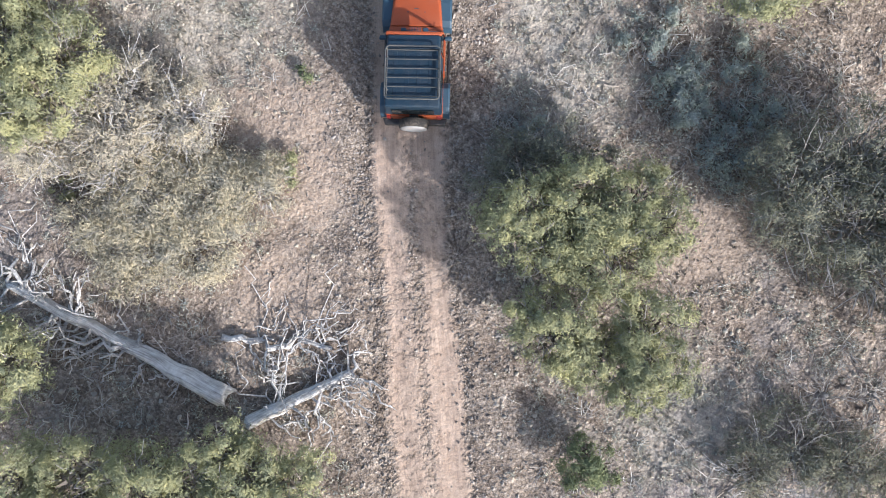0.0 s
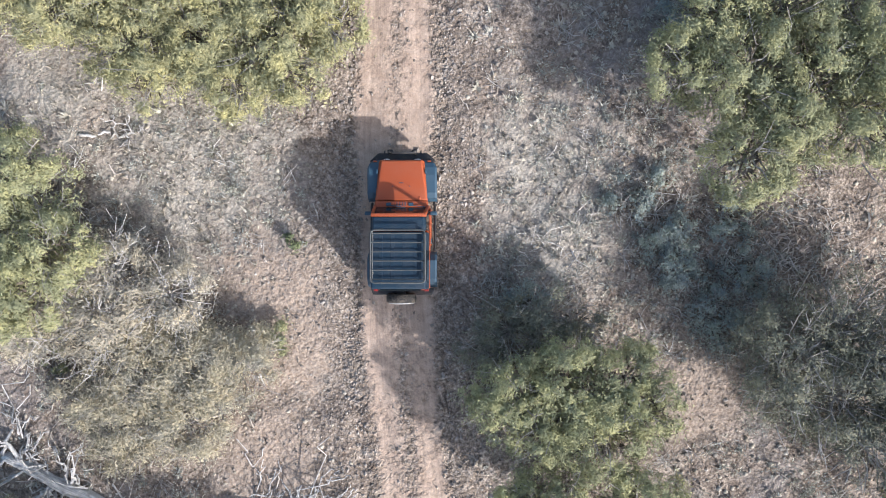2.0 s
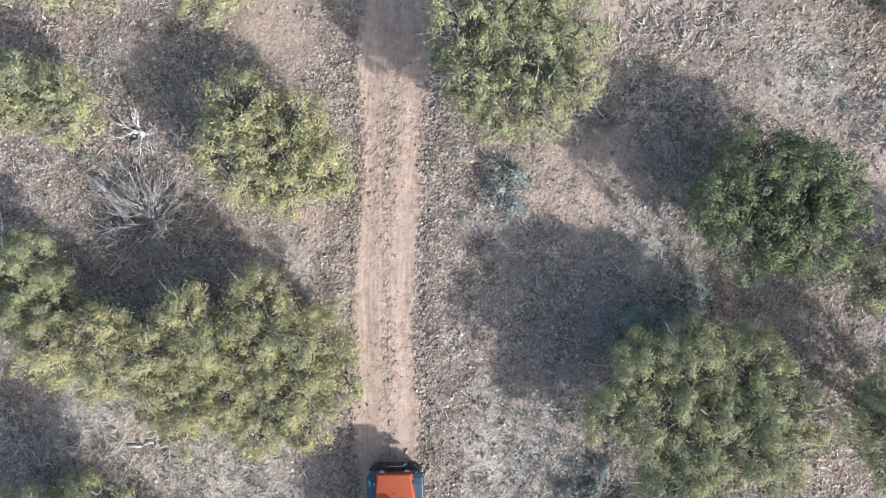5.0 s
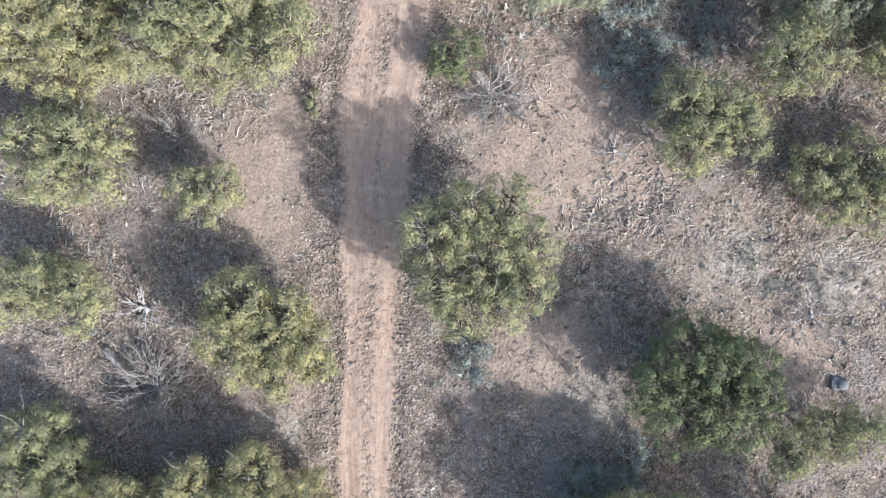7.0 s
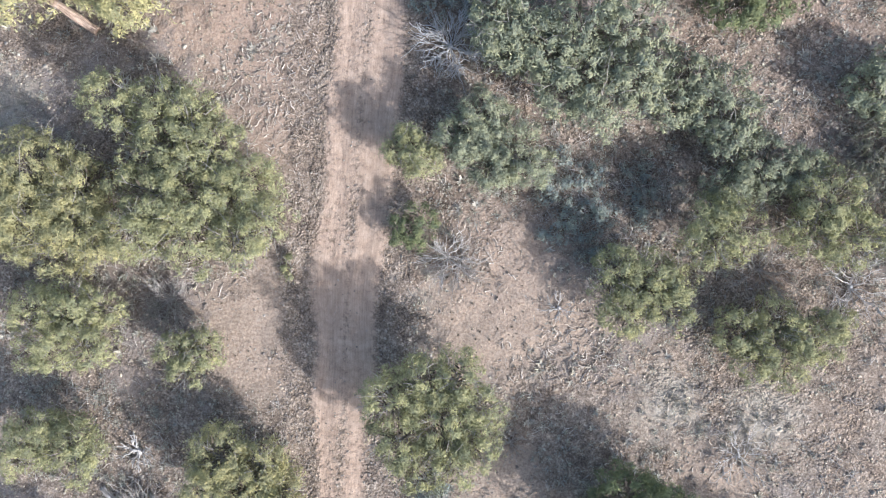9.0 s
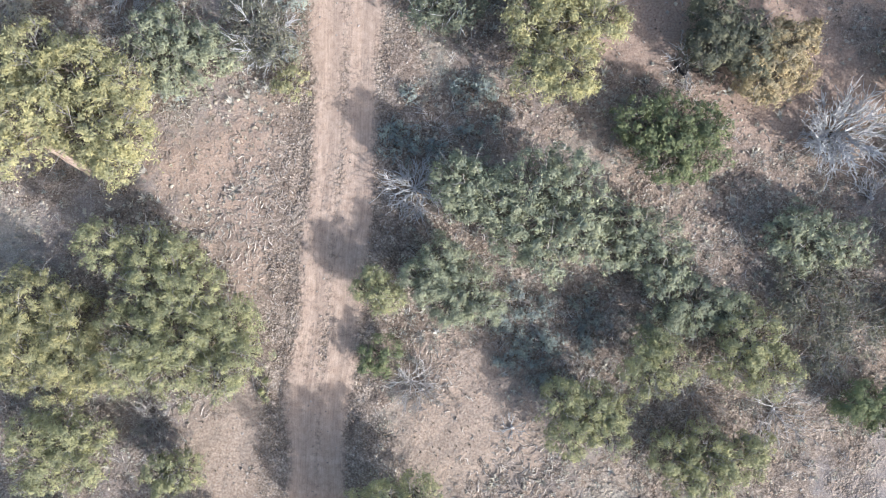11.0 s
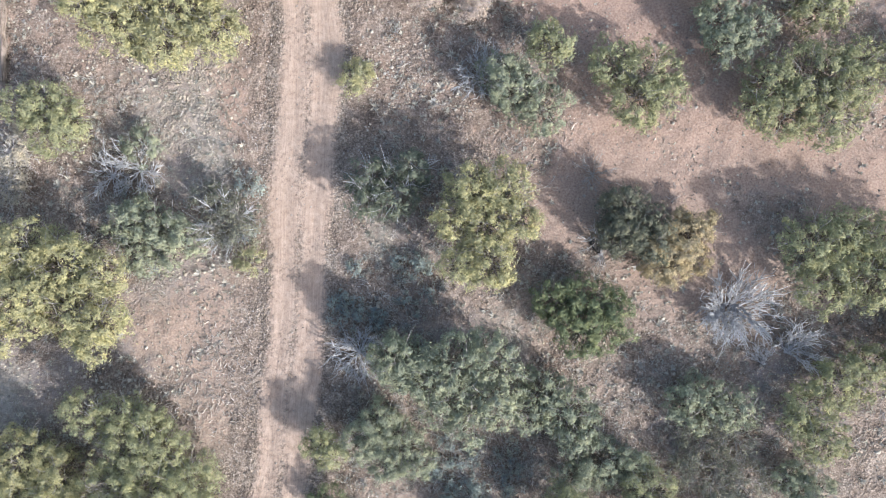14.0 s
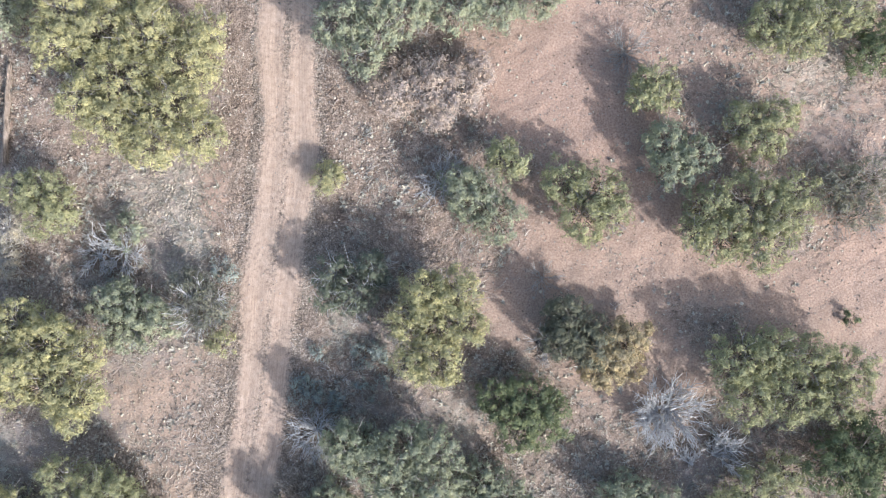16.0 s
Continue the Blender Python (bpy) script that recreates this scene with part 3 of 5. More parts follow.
def build_brushwood():
    """Low fans of grey dead twigs that carpet the scrub between the bushes."""
    s = Shape()
    x, y = scatter_area(10500)
    d = np.abs(x - road_x(y)) / road_w(y)
    sites = np.array([o.location[:2] for o in scene.objects if o.name.split(".")[0] in ("tree", "shrub", "dead_shrub")])
    gap = np.sqrt(((x[:, None] - sites[None, :, 0]) ** 2 + (y[:, None] - sites[None, :, 1]) ** 2).min(1))
    chance = 0.9 * thicket(x, y) + 0.02 + 0.14 * np.clip(waves(x, y, 71, 1.9), 0, 1) + 0.34 * np.exp(-(gap / 2.7) ** 2)
    keep = (rng.uniform(0, 1, len(x)) < chance) & (d > 2.4) & (bareness(x, y) < 0.4)
    for cx, cy in zip(x[keep], y[keep]):
        z = float(surface(np.array(cx), np.array(cy)))
        for _ in range(rng.integers(7, 15)):
            a, ln = rng.uniform(0, 6.28), rng.uniform(0.15, 0.55)
            p = bent((cx + rng.normal(0, 0.12), cy + rng.normal(0, 0.12), z - 0.01), (cx + math.cos(a) * ln, cy + math.sin(a) * ln, z + rng.uniform(0.03, 0.3)), 0.15, 3)
            w = rng.uniform(0.007, 0.017)
            tube(s, p, np.linspace(w, w * 0.5, 3), 3)
    tagged(new("brushwood", s.mesh("brushwood", STICK)), "low grey dead brushwood between the bushes", "brushwood", kind="stuff")


def build_straw():
    """Taller pale grass clumps in sunny openings."""
    s = Shape()
    for cx, cy, reach in GRASS_SPOTS:
        k, blades = int(26 * reach * reach), 10
        x, y = cx + rng.normal(0, reach * 0.6, k), cy + rng.normal(0, reach * 0.6, k)
        keep = np.abs(x - road_x(y)) / road_w(y) > 2.2
        x, y = x[keep], y[keep]
        k = len(x)
        size = rng.uniform(0.08, 0.2, k)
        a = rng.uniform(0, 6.28, (k, blades))
        out, up, wide = (rng.uniform(lo, hi, (k, blades)) * size[:, None] for lo, hi in ((0.3, 1.1), (0.4, 1.1), (0.07, 0.14)))
        ca, sa = np.cos(a), np.sin(a)
        low, root = np.full_like(a, -0.01), 0.25 * size[:, None] * rng.uniform(0, 1, (k, blades))
        v = np.stack([np.stack([ca * root - sa * wide, sa * root + ca * wide, low], -1), np.stack([ca * root + sa * wide, sa * root - ca * wide, low], -1),
                      np.stack([ca * out, sa * out, up], -1)], 2)
        v = v + np.stack([x, y, surface(x, y)], -1)[:, None, None]
        s.add(v.reshape(-1, 3), np.arange(k * blades * 3).reshape(-1, 3))
    tagged(new("straw_grass", s.mesh("straw_grass", STRAW)), "pale straw grass clumps in sunny openings", "grass", kind="stuff")


def build_tussocks():
    """Pale rosettes of dry grass, some wider than a hand, that stand out from the soil in sun and shade."""
    s = Shape()
    x, y = scatter_area(30000)
    d = np.abs(x - road_x(y)) / road_w(y)
    chance = np.clip(0.16 + 0.3 * waves(x, y, 81, 2.6) + 0.2 * waves(x, y, 82, 0.9), 0.02, 0.8) * (1 - 0.8 * np.clip(bareness(x, y) * 1.6 - 0.3, 0, 1))
    keep = (rng.uniform(0, 1, len(x)) < chance) & (d > 2.1)
    x, y = x[keep], y[keep]
    k, blades = len(x), 16
    size = np.clip(0.07 + 0.05 * rng.gamma(1.5, 1.0, k), 0.07, 0.27) * (1 + 0.35 * np.clip((y - 15) / 20, 0, 1))
    a = rng.uniform(0, 6.28, (k, blades))
    out, up, wide = (rng.uniform(lo, hi, (k, blades)) * size[:, None] for lo, hi in ((0.35, 1.1), (0.15, 0.85), (0.1, 0.2)))
    ca, sa = np.cos(a), np.sin(a)
    low, root = np.full_like(a, 0.005), 0.3 * size[:, None] * rng.uniform(0, 1, (k, blades))
    v = np.stack([np.stack([ca * root - sa * wide, sa * root + ca * wide, low], -1), np.stack([ca * root + sa * wide, sa * root - ca * wide, low], -1),
                  np.stack([ca * out, sa * out, up], -1)], 2)
    v = v + np.stack([x, y, surface(x, y)], -1)[:, None, None]
    s.add(v.reshape(-1, 3), np.arange(k * blades * 3).reshape(-1, 3))
    tagged(new("grass_tussocks", s.mesh("grass_tussocks", TUSSOCK)), "pale dry grass tussocks scattered over stony ground", "grass", kind="stuff")


def build_weeds():
    """Small dark low plants dotted over the barer soil."""
    s = Shape()
    x, y = scatter_area(32000)
    d = np.abs(x - road_x(y))
    keep = (rng.uniform(0, 1, len(x)) < 0.1 + 0.3 * np.clip(waves(x, y, 61, 1.5), 0, 1)) & (d > 2.2)
    x, y = x[keep], y[keep]
    k, blades = len(x), 6
    size = rng.uniform(0.025, 0.075, k)
    a = rng.uniform(0, 6.28, (k, 1)) + np.arange(blades) * 6.28 / blades
    out, up, wide = (rng.uniform(lo, hi, (k, blades)) * size[:, None] for lo, hi in ((0.6, 1.2), (0.5, 1.3), (0.3, 0.5)))
    ca, sa = np.cos(a), np.sin(a)
    low = np.full_like(a, -0.01)
    v = np.stack([np.stack([-sa * wide, ca * wide, low], -1), np.stack([sa * wide, -ca * wide, low], -1), np.stack([ca * out, sa * out, up], -1)], 2)
    v = v + np.stack([x, y, surface(x, y)], -1)[:, None, None]
    s.add(v.reshape(-1, 3), np.arange(k * blades * 3).reshape(-1, 3))
    tagged(new("low_weeds", s.mesh("low_weeds", WEED)), "tiny dark dry weeds dotted over bare soil", "weeds", kind="stuff")


def build_litter():
    s = Shape()
    for cx, cy, r, count in [(*c, int(85 * c[2])) for c in STICK_SPOTS] + [(rng.uniform(-20, 22), rng.uniform(-8, 64), 2.5, 12) for _ in range(110)]:
        for _ in range(count):
            x, y = cx + rng.normal(0, r * 0.6), cy + rng.normal(0, r * 0.6)
            if abs(x - road_x(y)) < 2.0:
                continue
            a, ln = rng.uniform(0, 6.28), rng.uniform(0.12, 0.5)
            z = float(surface(np.array(x), np.array(y))) + 0.025
            p = bent((x, y, z), (x + math.cos(a) * ln, y + math.sin(a) * ln, z + rng.uniform(-0.01, 0.04)), 0.3, 4)
            p[:, 2] = np.clip(p[:, 2], z - 0.02, z + 0.07)
            w = rng.uniform(0.011, 0.032)
            tube(s, p, np.linspace(w, w * 0.5, 4), 3)
    tagged(new("fallen_twigs", s.mesh("fallen_twigs", CHIP)), "grey curved twigs and bark lying on the soil", "twigs", kind="stuff")


# ---------------------------------------------------------------- plants
LOOK = {
    "olive": ("olive-green wattle with a dense uneven crown", GREYWOOD),
    "gold": ("yellow-green wattle with a broad spreading crown", GREYWOOD),
    "sage": ("grey-green bush with a loose leafy crown", GREYWOOD),
    "dark": ("dark green bush with tufted leaves", BARK),
    "tan": ("half-dead grey shrub with withered tan leaves", BLEACHED),
    "straw": ("low straw-coloured dry shrub", GREYWOOD),
    "mixed": ("sparse grey twiggy shrub with dull leaves", GREYWOOD),
    "tawny": ("dense tan dry bush on red soil", GREYWOOD),
    "umber": ("dark brownish bush standing on red soil", BARK),
    "salt": ("low bluish-grey saltbush in the shade of trees", GREYWOOD),
    "dusk": ("dark grey-green bush with silvery dead twigs", SILVER),
    "pink": ("dry pinkish bush with pale twigs", GREYWOOD),
}
DENSE = {"olive": 1.0, "gold": 1.3, "sage": 1.1, "dark": 1.1, "tan": 0.85, "straw": 1.5, "tawny": 1.5, "mixed": 0.45, "umber": 1.1, "pink": 1.2, "salt": 0.5, "dusk": 0.95}
FRAY = {"gold": 0.36, "tan": 0.6, "straw": 0.7, "pink": 0.6, "mixed": 0.5, "salt": 0.5}
TWIGS = {"dusk": 14, "gold": 13, "olive": 10, "dark": 6, "tan": 30, "straw": 16, "mixed": 20, "pink": 12, "sage": 7}


def leaves(shape, within, centre, radius, flat, density, size, r, fray=0.2):
    """One lobe of a crown: rounded puffs of outward-facing leaves with gaps between them."""
    axes = np.array([radius, radius, flat])
    reach = min(1.0, 0.4 + 0.6 * radius)
    puffs = max(5, int((21 if size < 0.8 else 17) * radius * (radius + flat)))
    d = r.normal(0, 1, (puffs, 3))
    d[:, 2] = np.abs(d[:, 2]) * 1.1 - 0.3
    d /= np.linalg.norm(d, axis=1, keepdims=True)
    lump = 1 + 0.16 * np.sin(d[:, 0] * 4 + r.uniform(0, 6)) * np.cos(d[:, 1] * 4 + r.uniform(0, 6))
    pc = d * axes * (lump * r.uniform(0.62, 1.02, puffs))[:, None] + centre
    pr = r.uniform(0.13, 0.3, puffs) * reach * (1.0 if size < 0.8 else 1.1)
    pc[:, 2] = np.maximum(pc[:, 2], 0.18)
    count = max(60, int(density * (1900 if size < 0.8 else 1320) * radius * (radius + flat) / (size * size)))
    own = r.choice(puffs, count, p=pr ** 2 / (pr ** 2).sum())
    out = d[own]
    w = r.normal(0, 1, (count, 3)) + out * 0.7 + np.array([0, 0, 0.45])
    w /= np.linalg.norm(w, axis=1, keepdims=True)
    mid = pc[own] + w * (pr[own] * r.uniform(0.45, 1.1, count) ** 0.7)[:, None] * np.array([1, 1, 0.85])
    loose = r.uniform(0, 1, count) < fray
    mid[loose] += r.normal(0, 0.16, (int(loose.sum()), 3)) * reach
    n = w * 0.8 + out * 0.35 + r.normal(0, 0.3, (count, 3))
    n /= np.linalg.norm(n, axis=1, keepdims=True)
    side = np.cross(n, r.normal(0, 1, (count, 3)) + w * 0.6)
    side /= np.linalg.norm(side, axis=1, keepdims=True) + 1e-9
    e = np.cross(side, n) + w * 0.25
    half = 0.066 * size * r.uniform(0.6, 1.4, (count, 1))
    wide = 0.022 * size * r.uniform(0.7, 1.4, (count, 1))
    v = np.stack([mid - e * half + side * wide, mid + e * half, mid - e * half - side * wide], 1)
    shape.add(v.reshape(-1, 3), np.arange(count * 3).reshape(-1, 3))
    # brown twigs and old foliage within
    inner = int(density * 80 * radius * (radius + flat))
    ic = r.normal(0, 1, (inner, 3))
    ic /= np.linalg.norm(ic, axis=1, keepdims=True)
    ic = ic * axes * r.uniform(0.2, 0.78, (inner, 1)) + centre
    ic[:, 2] = np.maximum(ic[:, 2], 0.12)
    run = (ic - centre) * 0.3 + r.normal(0, 0.11, (inner, 3))
    off = r.normal(0, 0.022, (inner, 3))
    iv = np.stack([ic - run * 0.5 - off, ic - run * 0.5 + off, ic + run * 0.5], 1)
    within.add(iv.reshape(-1, 3), np.arange(inner * 3).reshape(-1, 3))


def plant(look_of, h, x, y, lobes):
    """A tree or shrub: stem and limbs up to each lobe of its crown."""
    r = np.random.default_rng(int(abs(x * 131 + y * 977)) + 5)
    label, bark = LOOK[look_of]
    tall = h >= 2.2
    near = abs(x - float(road_x(y))) < 4.5
    thing = new("tree" if tall else "shrub")
    z0 = float(surface(np.array(x), np.array(y))) - 0.03
    thing.location = (x, y, z0)
    tagged(thing, label + (" beside the track" if near else ""), "tree" if tall else "shrub", "trees of the scrub" if tall else "shrubs of the scrub")
    lod = 0.66 if y < 14 else (0.86 if y < 34 else 1.18)
    stem, crown, within = Shape(), Shape(), Shape()
    girth = 0.03 + 0.022 * h
    lean = r.normal(0, 0.1, 2)
    fork = np.array([lean[0], lean[1], 0.28 * h])
    tube(stem, bent((0, 0, -0.05), fork, 0.08, 6, r), np.linspace(girth * 1.25, girth, 6), 8)
    big = max(l[2] for l in lobes)
    for dx, dy, rad in lobes:
        rad, limbs = rad * 1.14, Shape()
        flat = min(rad * 0.72, h * 0.36)
        c = np.array([dx, dy, h - flat - r.uniform(0.0, 0.14) * h * (1.5 - rad / big)])
        c[2] = max(c[2], 0.2)
        tube(limbs, bent(fork, c, 0.09, 6, r), np.linspace(girth * 0.75, girth * 0.28, 6), 6)
        for _ in range(TWIGS.get(look_of, 5)):
            d = r.normal(0, 1, 3)
            d[2] = abs(d[2]) * 0.8
            d /= np.linalg.norm(d)
            reach = {"gold": 1.06, "olive": 1.05, "dark": 0.95}.get(look_of, 1.12)
            e = c + d * np.array([rad, rad, flat]) * reach
            way = bent(c * 0.85 + fork * 0.15, e, 0.14 if reach < 1.1 else 0.2, 5, r)
            tube(limbs, way, np.linspace(girth * 0.3, 0.008 if reach < 1.1 else 0.011, 5), 3)
            for q in (2, 3):
                e2 = way[q] + (d + r.normal(0, 0.6, 3)) * rad * 0.35
                tube(limbs, bent(way[q], e2, 0.1, 3, r), np.linspace(girth * 0.16, 0.006 if reach < 1.1 else 0.008, 3), 3)
        part("branch", limbs, bark, thing, smooth=True)
        leaves(crown, within, c, rad, flat, DENSE[look_of] * (0.86 if tall else 1.0), lod, r, FRAY.get(look_of, 0.24))
        if h > 1.5:        # foliage hangs low, as the scrub is bushy from the ground up
            low = np.array([dx * 0.88 + r.normal(0, 0.1), dy * 0.88 + r.normal(0, 0.1), c[2] * 0.5])
            leaves(crown, within, low, rad * 0.84, c[2] * 0.48, DENSE[look_of] * 0.36, lod * 1.35, r, FRAY.get(look_of, 0.24))
    part("trunk" if tall else "stem", stem, bark, thing, smooth=True)
    part("crown", crown, LEAF[look_of], thing)
    tagged(part("inner_growth", within, STICK if look_of in ("tan", "straw", "pink") else TWIG, thing), kind="stuff")


def bare_bush(x, y, radius, h, stems, mat, label, fine=3, thick=1.0, turn=0.0, spread=6.283):
    """A leafless shrub: stems that fork outwards from one root."""
    r = np.random.default_rng(int(abs(x * 71 + y * 313)) + 9)
    thing = new("dead_shrub")
    thing.location = (x, y, float(surface(np.array(x), np.array(y))) - 0.02)
    tagged(thing, label, "shrub", "dead shrubs of the scrub")
    root = Shape()
    tube(root, bent((0, 0, -0.06), (0.02, 0.03, 0.16), 0.05, 4, r), (0.1, 0.09, 0.085, 0.07), 8)
    part("root", root, mat, thing, smooth=True)
    for k in range(stems):
        limbs = twigs = Shape()
        a = turn + spread * k / stems + r.normal(0, 0.2)
        out = radius * r.uniform(0.55, 1.05)
        tip = np.array([math.cos(a) * out, math.sin(a) * out, h * r.uniform(0.35, 1.0)])
        way = bent((r.normal(0, 0.04), r.normal(0, 0.04), 0.05), tip, 0.1, 8, r)
        way[:, 2] = np.maximum(way[:, 2], 0.03)
        g = r.uniform(0.016, 0.034) * thick
        tube(limbs, way, np.linspace(g, 0.008 * thick, 8), 4)
        for q in range(2, 8):
            for _ in range(fine if q > 3 else 1):
                d = (tip / np.linalg.norm(tip)) + r.normal(0, 0.6, 3)
                e = way[q] + d * radius * r.uniform(0.12, 0.34)
                e[2] = max(e[2], 0.03)
                w2 = bent(way[q], e, 0.12, 4, r)
                tube(twigs, w2, np.linspace(g * 0.5, 0.007 * thick, 4), 3)
        part("stem", limbs, mat, thing, smooth=True)


def split_trunk(shape, way, radii, r):
    """A weathered trunk: ridged round its girth, cracked lengthwise, broken off raggedly at both ends."""
    sides, steps = 18, 34
    t = np.linspace(0, 1, steps)
    u = np.linspace(0, 1, len(way))
    mid = np.stack([np.interp(t, u, way[:, q]) for q in range(3)], -1)
    rad = np.interp(t, u, radii)
    run = mid[-1] - mid[0]
    run /= np.linalg.norm(run)
    side = np.cross(run, (0, 0, 1.0))
    side /= np.linalg.norm(side)
    up = np.cross(side, run)
    ang = np.arange(sides) * 2 * np.pi / sides
    girth = 1 + 0.07 * np.sin(3 * ang + r.uniform(0, 6))[None] + r.normal(0, 0.06, sides)[None] + r.normal(0, 0.015, (steps, sides))
    for _ in range(9):
        q, a = r.integers(0, sides), r.uniform(0, 0.8)
        girth[(t > a) & (t < a + r.uniform(0.15, 0.4)), q] -= r.uniform(0.28, 0.5)
    v = mid[:, None] + (np.cos(ang)[None, :, None] * side + np.sin(ang)[None, :, None] * up) * (girth * rad[:, None])[..., None]
    for end, sign in ((0, -1), (-1, 1)):
        v[end] += run * (sign * np.abs(r.normal(0, 0.3, sides)) * rad[end])[:, None]
    i = np.arange(steps - 1)[:, None] * sides + np.arange(sides)[None]
    k = np.arange(steps - 1)[:, None] * sides + (np.arange(sides)[None] + 1) % sides
    n = steps * sides
    v = np.concatenate([v.reshape(-1, 3), mid[:1] - run * rad[0] * 0.15, mid[-1:] + run * rad[-1] * 0.15])
    quads = np.stack([i, k, k + sides, i + sides], -1).reshape(-1, 4)
    ring = np.arange(sides)
    nxt = (ring + 1) % sides
    caps = np.concatenate([np.stack([nxt, ring, np.full(sides, n)], -1), np.stack([ring, nxt, np.full(sides, 1)], -1) + np.array([n - sides, n - sides, n])])
    shape.add(v, np.concatenate([quads[:, [0, 1, 2]], quads[:, [0, 2, 3]], caps]))
    around = np.tile(np.abs(np.linspace(-1, 1, sides)) * 9 * rad.mean() / 0.2, (steps, 1))
    along = np.repeat(t * np.linalg.norm(mid[-1] - mid[0]) * 0.55, sides)
    return np.append(around.ravel(), (4.0, 4.0)), np.append(along, (0.0, along[-1]))


def log_thing(name, a, b, r0, r1, mat, label, boughs, seed):
    """A fallen trunk from its butt a to its thin end b, with splayed dead boughs (place along it, reach)."""
    r = np.random.default_rng(seed)
    thing = new(name)
    ax, ay = a[:2]
    z0 = float(surface(np.array(ax), np.array(ay)))
    thing.location = (ax, ay, z0)
    tagged(thing, label, "log")
    A, B = np.array([0, 0, r0 * 0.8]), np.array([b[0] - ax, b[1] - ay, r1 * 0.9 + (b[2] if len(b) > 2 else 0.02)])
    way = bent(A, B, 0.009 if r0 > 0.1 else 0.08, 14, r)
    radii = np.linspace(r0, r1, 14) * r.uniform(0.9, 1.1, 14)
    s = Shape()
    wrap = split_trunk(s, way, radii, r)
    body = part("trunk", s, LOGWOOD[mat], thing, smooth=True)
    for key, values in zip(("around", "along"), wrap):
        body.data.attributes.new(key, "FLOAT", "POINT").data.foreach_set("value", values)
    along = (B - A) / np.linalg.norm(B - A)
    for k in range(boughs):
        s = tw = Shape()
        q = min(13, int(2 + 12 * r.uniform(0, 1) ** 0.7))
        side = np.array([-along[1], along[0], 0]) * r.choice((-1, 1))
        d = side * r.uniform(0.4, 1.0) + along * r.uniform(-0.2, 1.0) + np.array([0, 0, r.uniform(-0.05, 0.35)])
        reach = r.uniform(0.6, 1.7) if r0 > 0.07 else r.uniform(0.2, 0.7)
        e = way[q] + d * reach
        e[2] = max(e[2], 0.03)
        w = bent(way[q], e, 0.24, 7, r)
        w[:, 2] = np.maximum(w[:, 2], 0.02)
        g = 0.022 + r0 * r.uniform(0.05, 0.17)
        tube(s, w, np.linspace(g, 0.012, 7), 6)
        for j in range(2, 7):
            e2 = w[j] + (d + r.normal(0, 0.8, 3)) * reach * r.uniform(0.12, 0.4)
            e2[2] = max(e2[2], 0.02)
            tube(tw, bent(w[j], e2, 0.25, 5, r), np.linspace(g * 0.6, 0.012, 5), 4)
        part("bough", s, mat, thing, smooth=True)


# ---------------------------------------------------------------- the off-road car
ORANGE = worn_paint("orange_paint", (0.330, 0.063, 0.017), 0.4, 0.12)
# the blue of reflected sky is mixed into the next two base colours
BLACK = worn_paint("sky_tinted_black_plastic", (0.026, 0.064, 0.098), 0.4, 0.05)
TOP = worn_paint("sky_tinted_black_hardtop", (0.008, 0.026, 0.046), 0.45, 0.1, spec=0.3)
STEEL = worn_paint("black_steel", (0.020, 0.020, 0.022), 0.38, 0.25, 0.3)
RACKBAR = worn_paint("dusty_black_tube", (0.056, 0.063, 0.066), 0.45, 0.3, 0.2)
RUBBER = worn_paint("tyre_rubber", (0.017, 0.016, 0.015), 0.85, 0.6)
RIM = worn_paint("alloy", (0.198, 0.198, 0.198), 0.4, 0.5, 0.7)
LAMP = worn_paint("lamp_glass", (0.462, 0.462, 0.449), 0.12, 0.1)
RED_LENS = worn_paint("red_lens", (0.231, 0.013, 0.010), 0.2, 0.2)
COVER = worn_paint("spare_wheel_cover", (0.3, 0.295, 0.29), 0.55, 0.6)


def glass_material():
    m, n, l, b = material("tinted_glass", 0.06)
    b.inputs["Base Color"].default_value = (0.012, 0.016, 0.018, 1)
    b.inputs["Specular IOR Level"].default_value = 0.6
    film = noise_node(n, l, 7.0, 5.0, 0.6, n.new("ShaderNodeTexCoord").outputs["Object"])
    l.new(ramp(n, l, film, (0.4, (0.05,) * 3), (0.8, (0.25,) * 3)), b.inputs["Roughness"])
    return m


GLASS = glass_material()


def hull(corners, bevel=0.02, seg=2):
    """A solid with eight corners (bottom four counter-clockwise, then top four), its edges rounded."""
    bm = bmesh.new()
    v = [bm.verts.new(c) for c in corners]
    for f in ((3, 2, 1, 0), (4, 5, 6, 7), (0, 1, 5, 4), (1, 2, 6, 5), (2, 3, 7, 6), (3, 0, 4, 7)):
        bm.faces.new([v[i] for i in f])
    if bevel:
        bmesh.ops.bevel(bm, geom=bm.edges[:], offset=bevel, segments=seg, profile=0.6, affect="EDGES", clamp_overlap=True)
    return bm


def block(x0, x1, y0, y1, z0, z1, bevel=0.02, seg=2):
    return hull([(x0, y0, z0), (x1, y0, z0), (x1, y1, z0), (x0, y1, z0), (x0, y0, z1), (x1, y0, z1), (x1, y1, z1), (x0, y1, z1)], bevel, seg)


def rods(*lines, r=0.02, sides=8):
    s = Shape()
    for pts in lines:
        tube(s, pts, np.full(len(pts), r), sides)
    return s


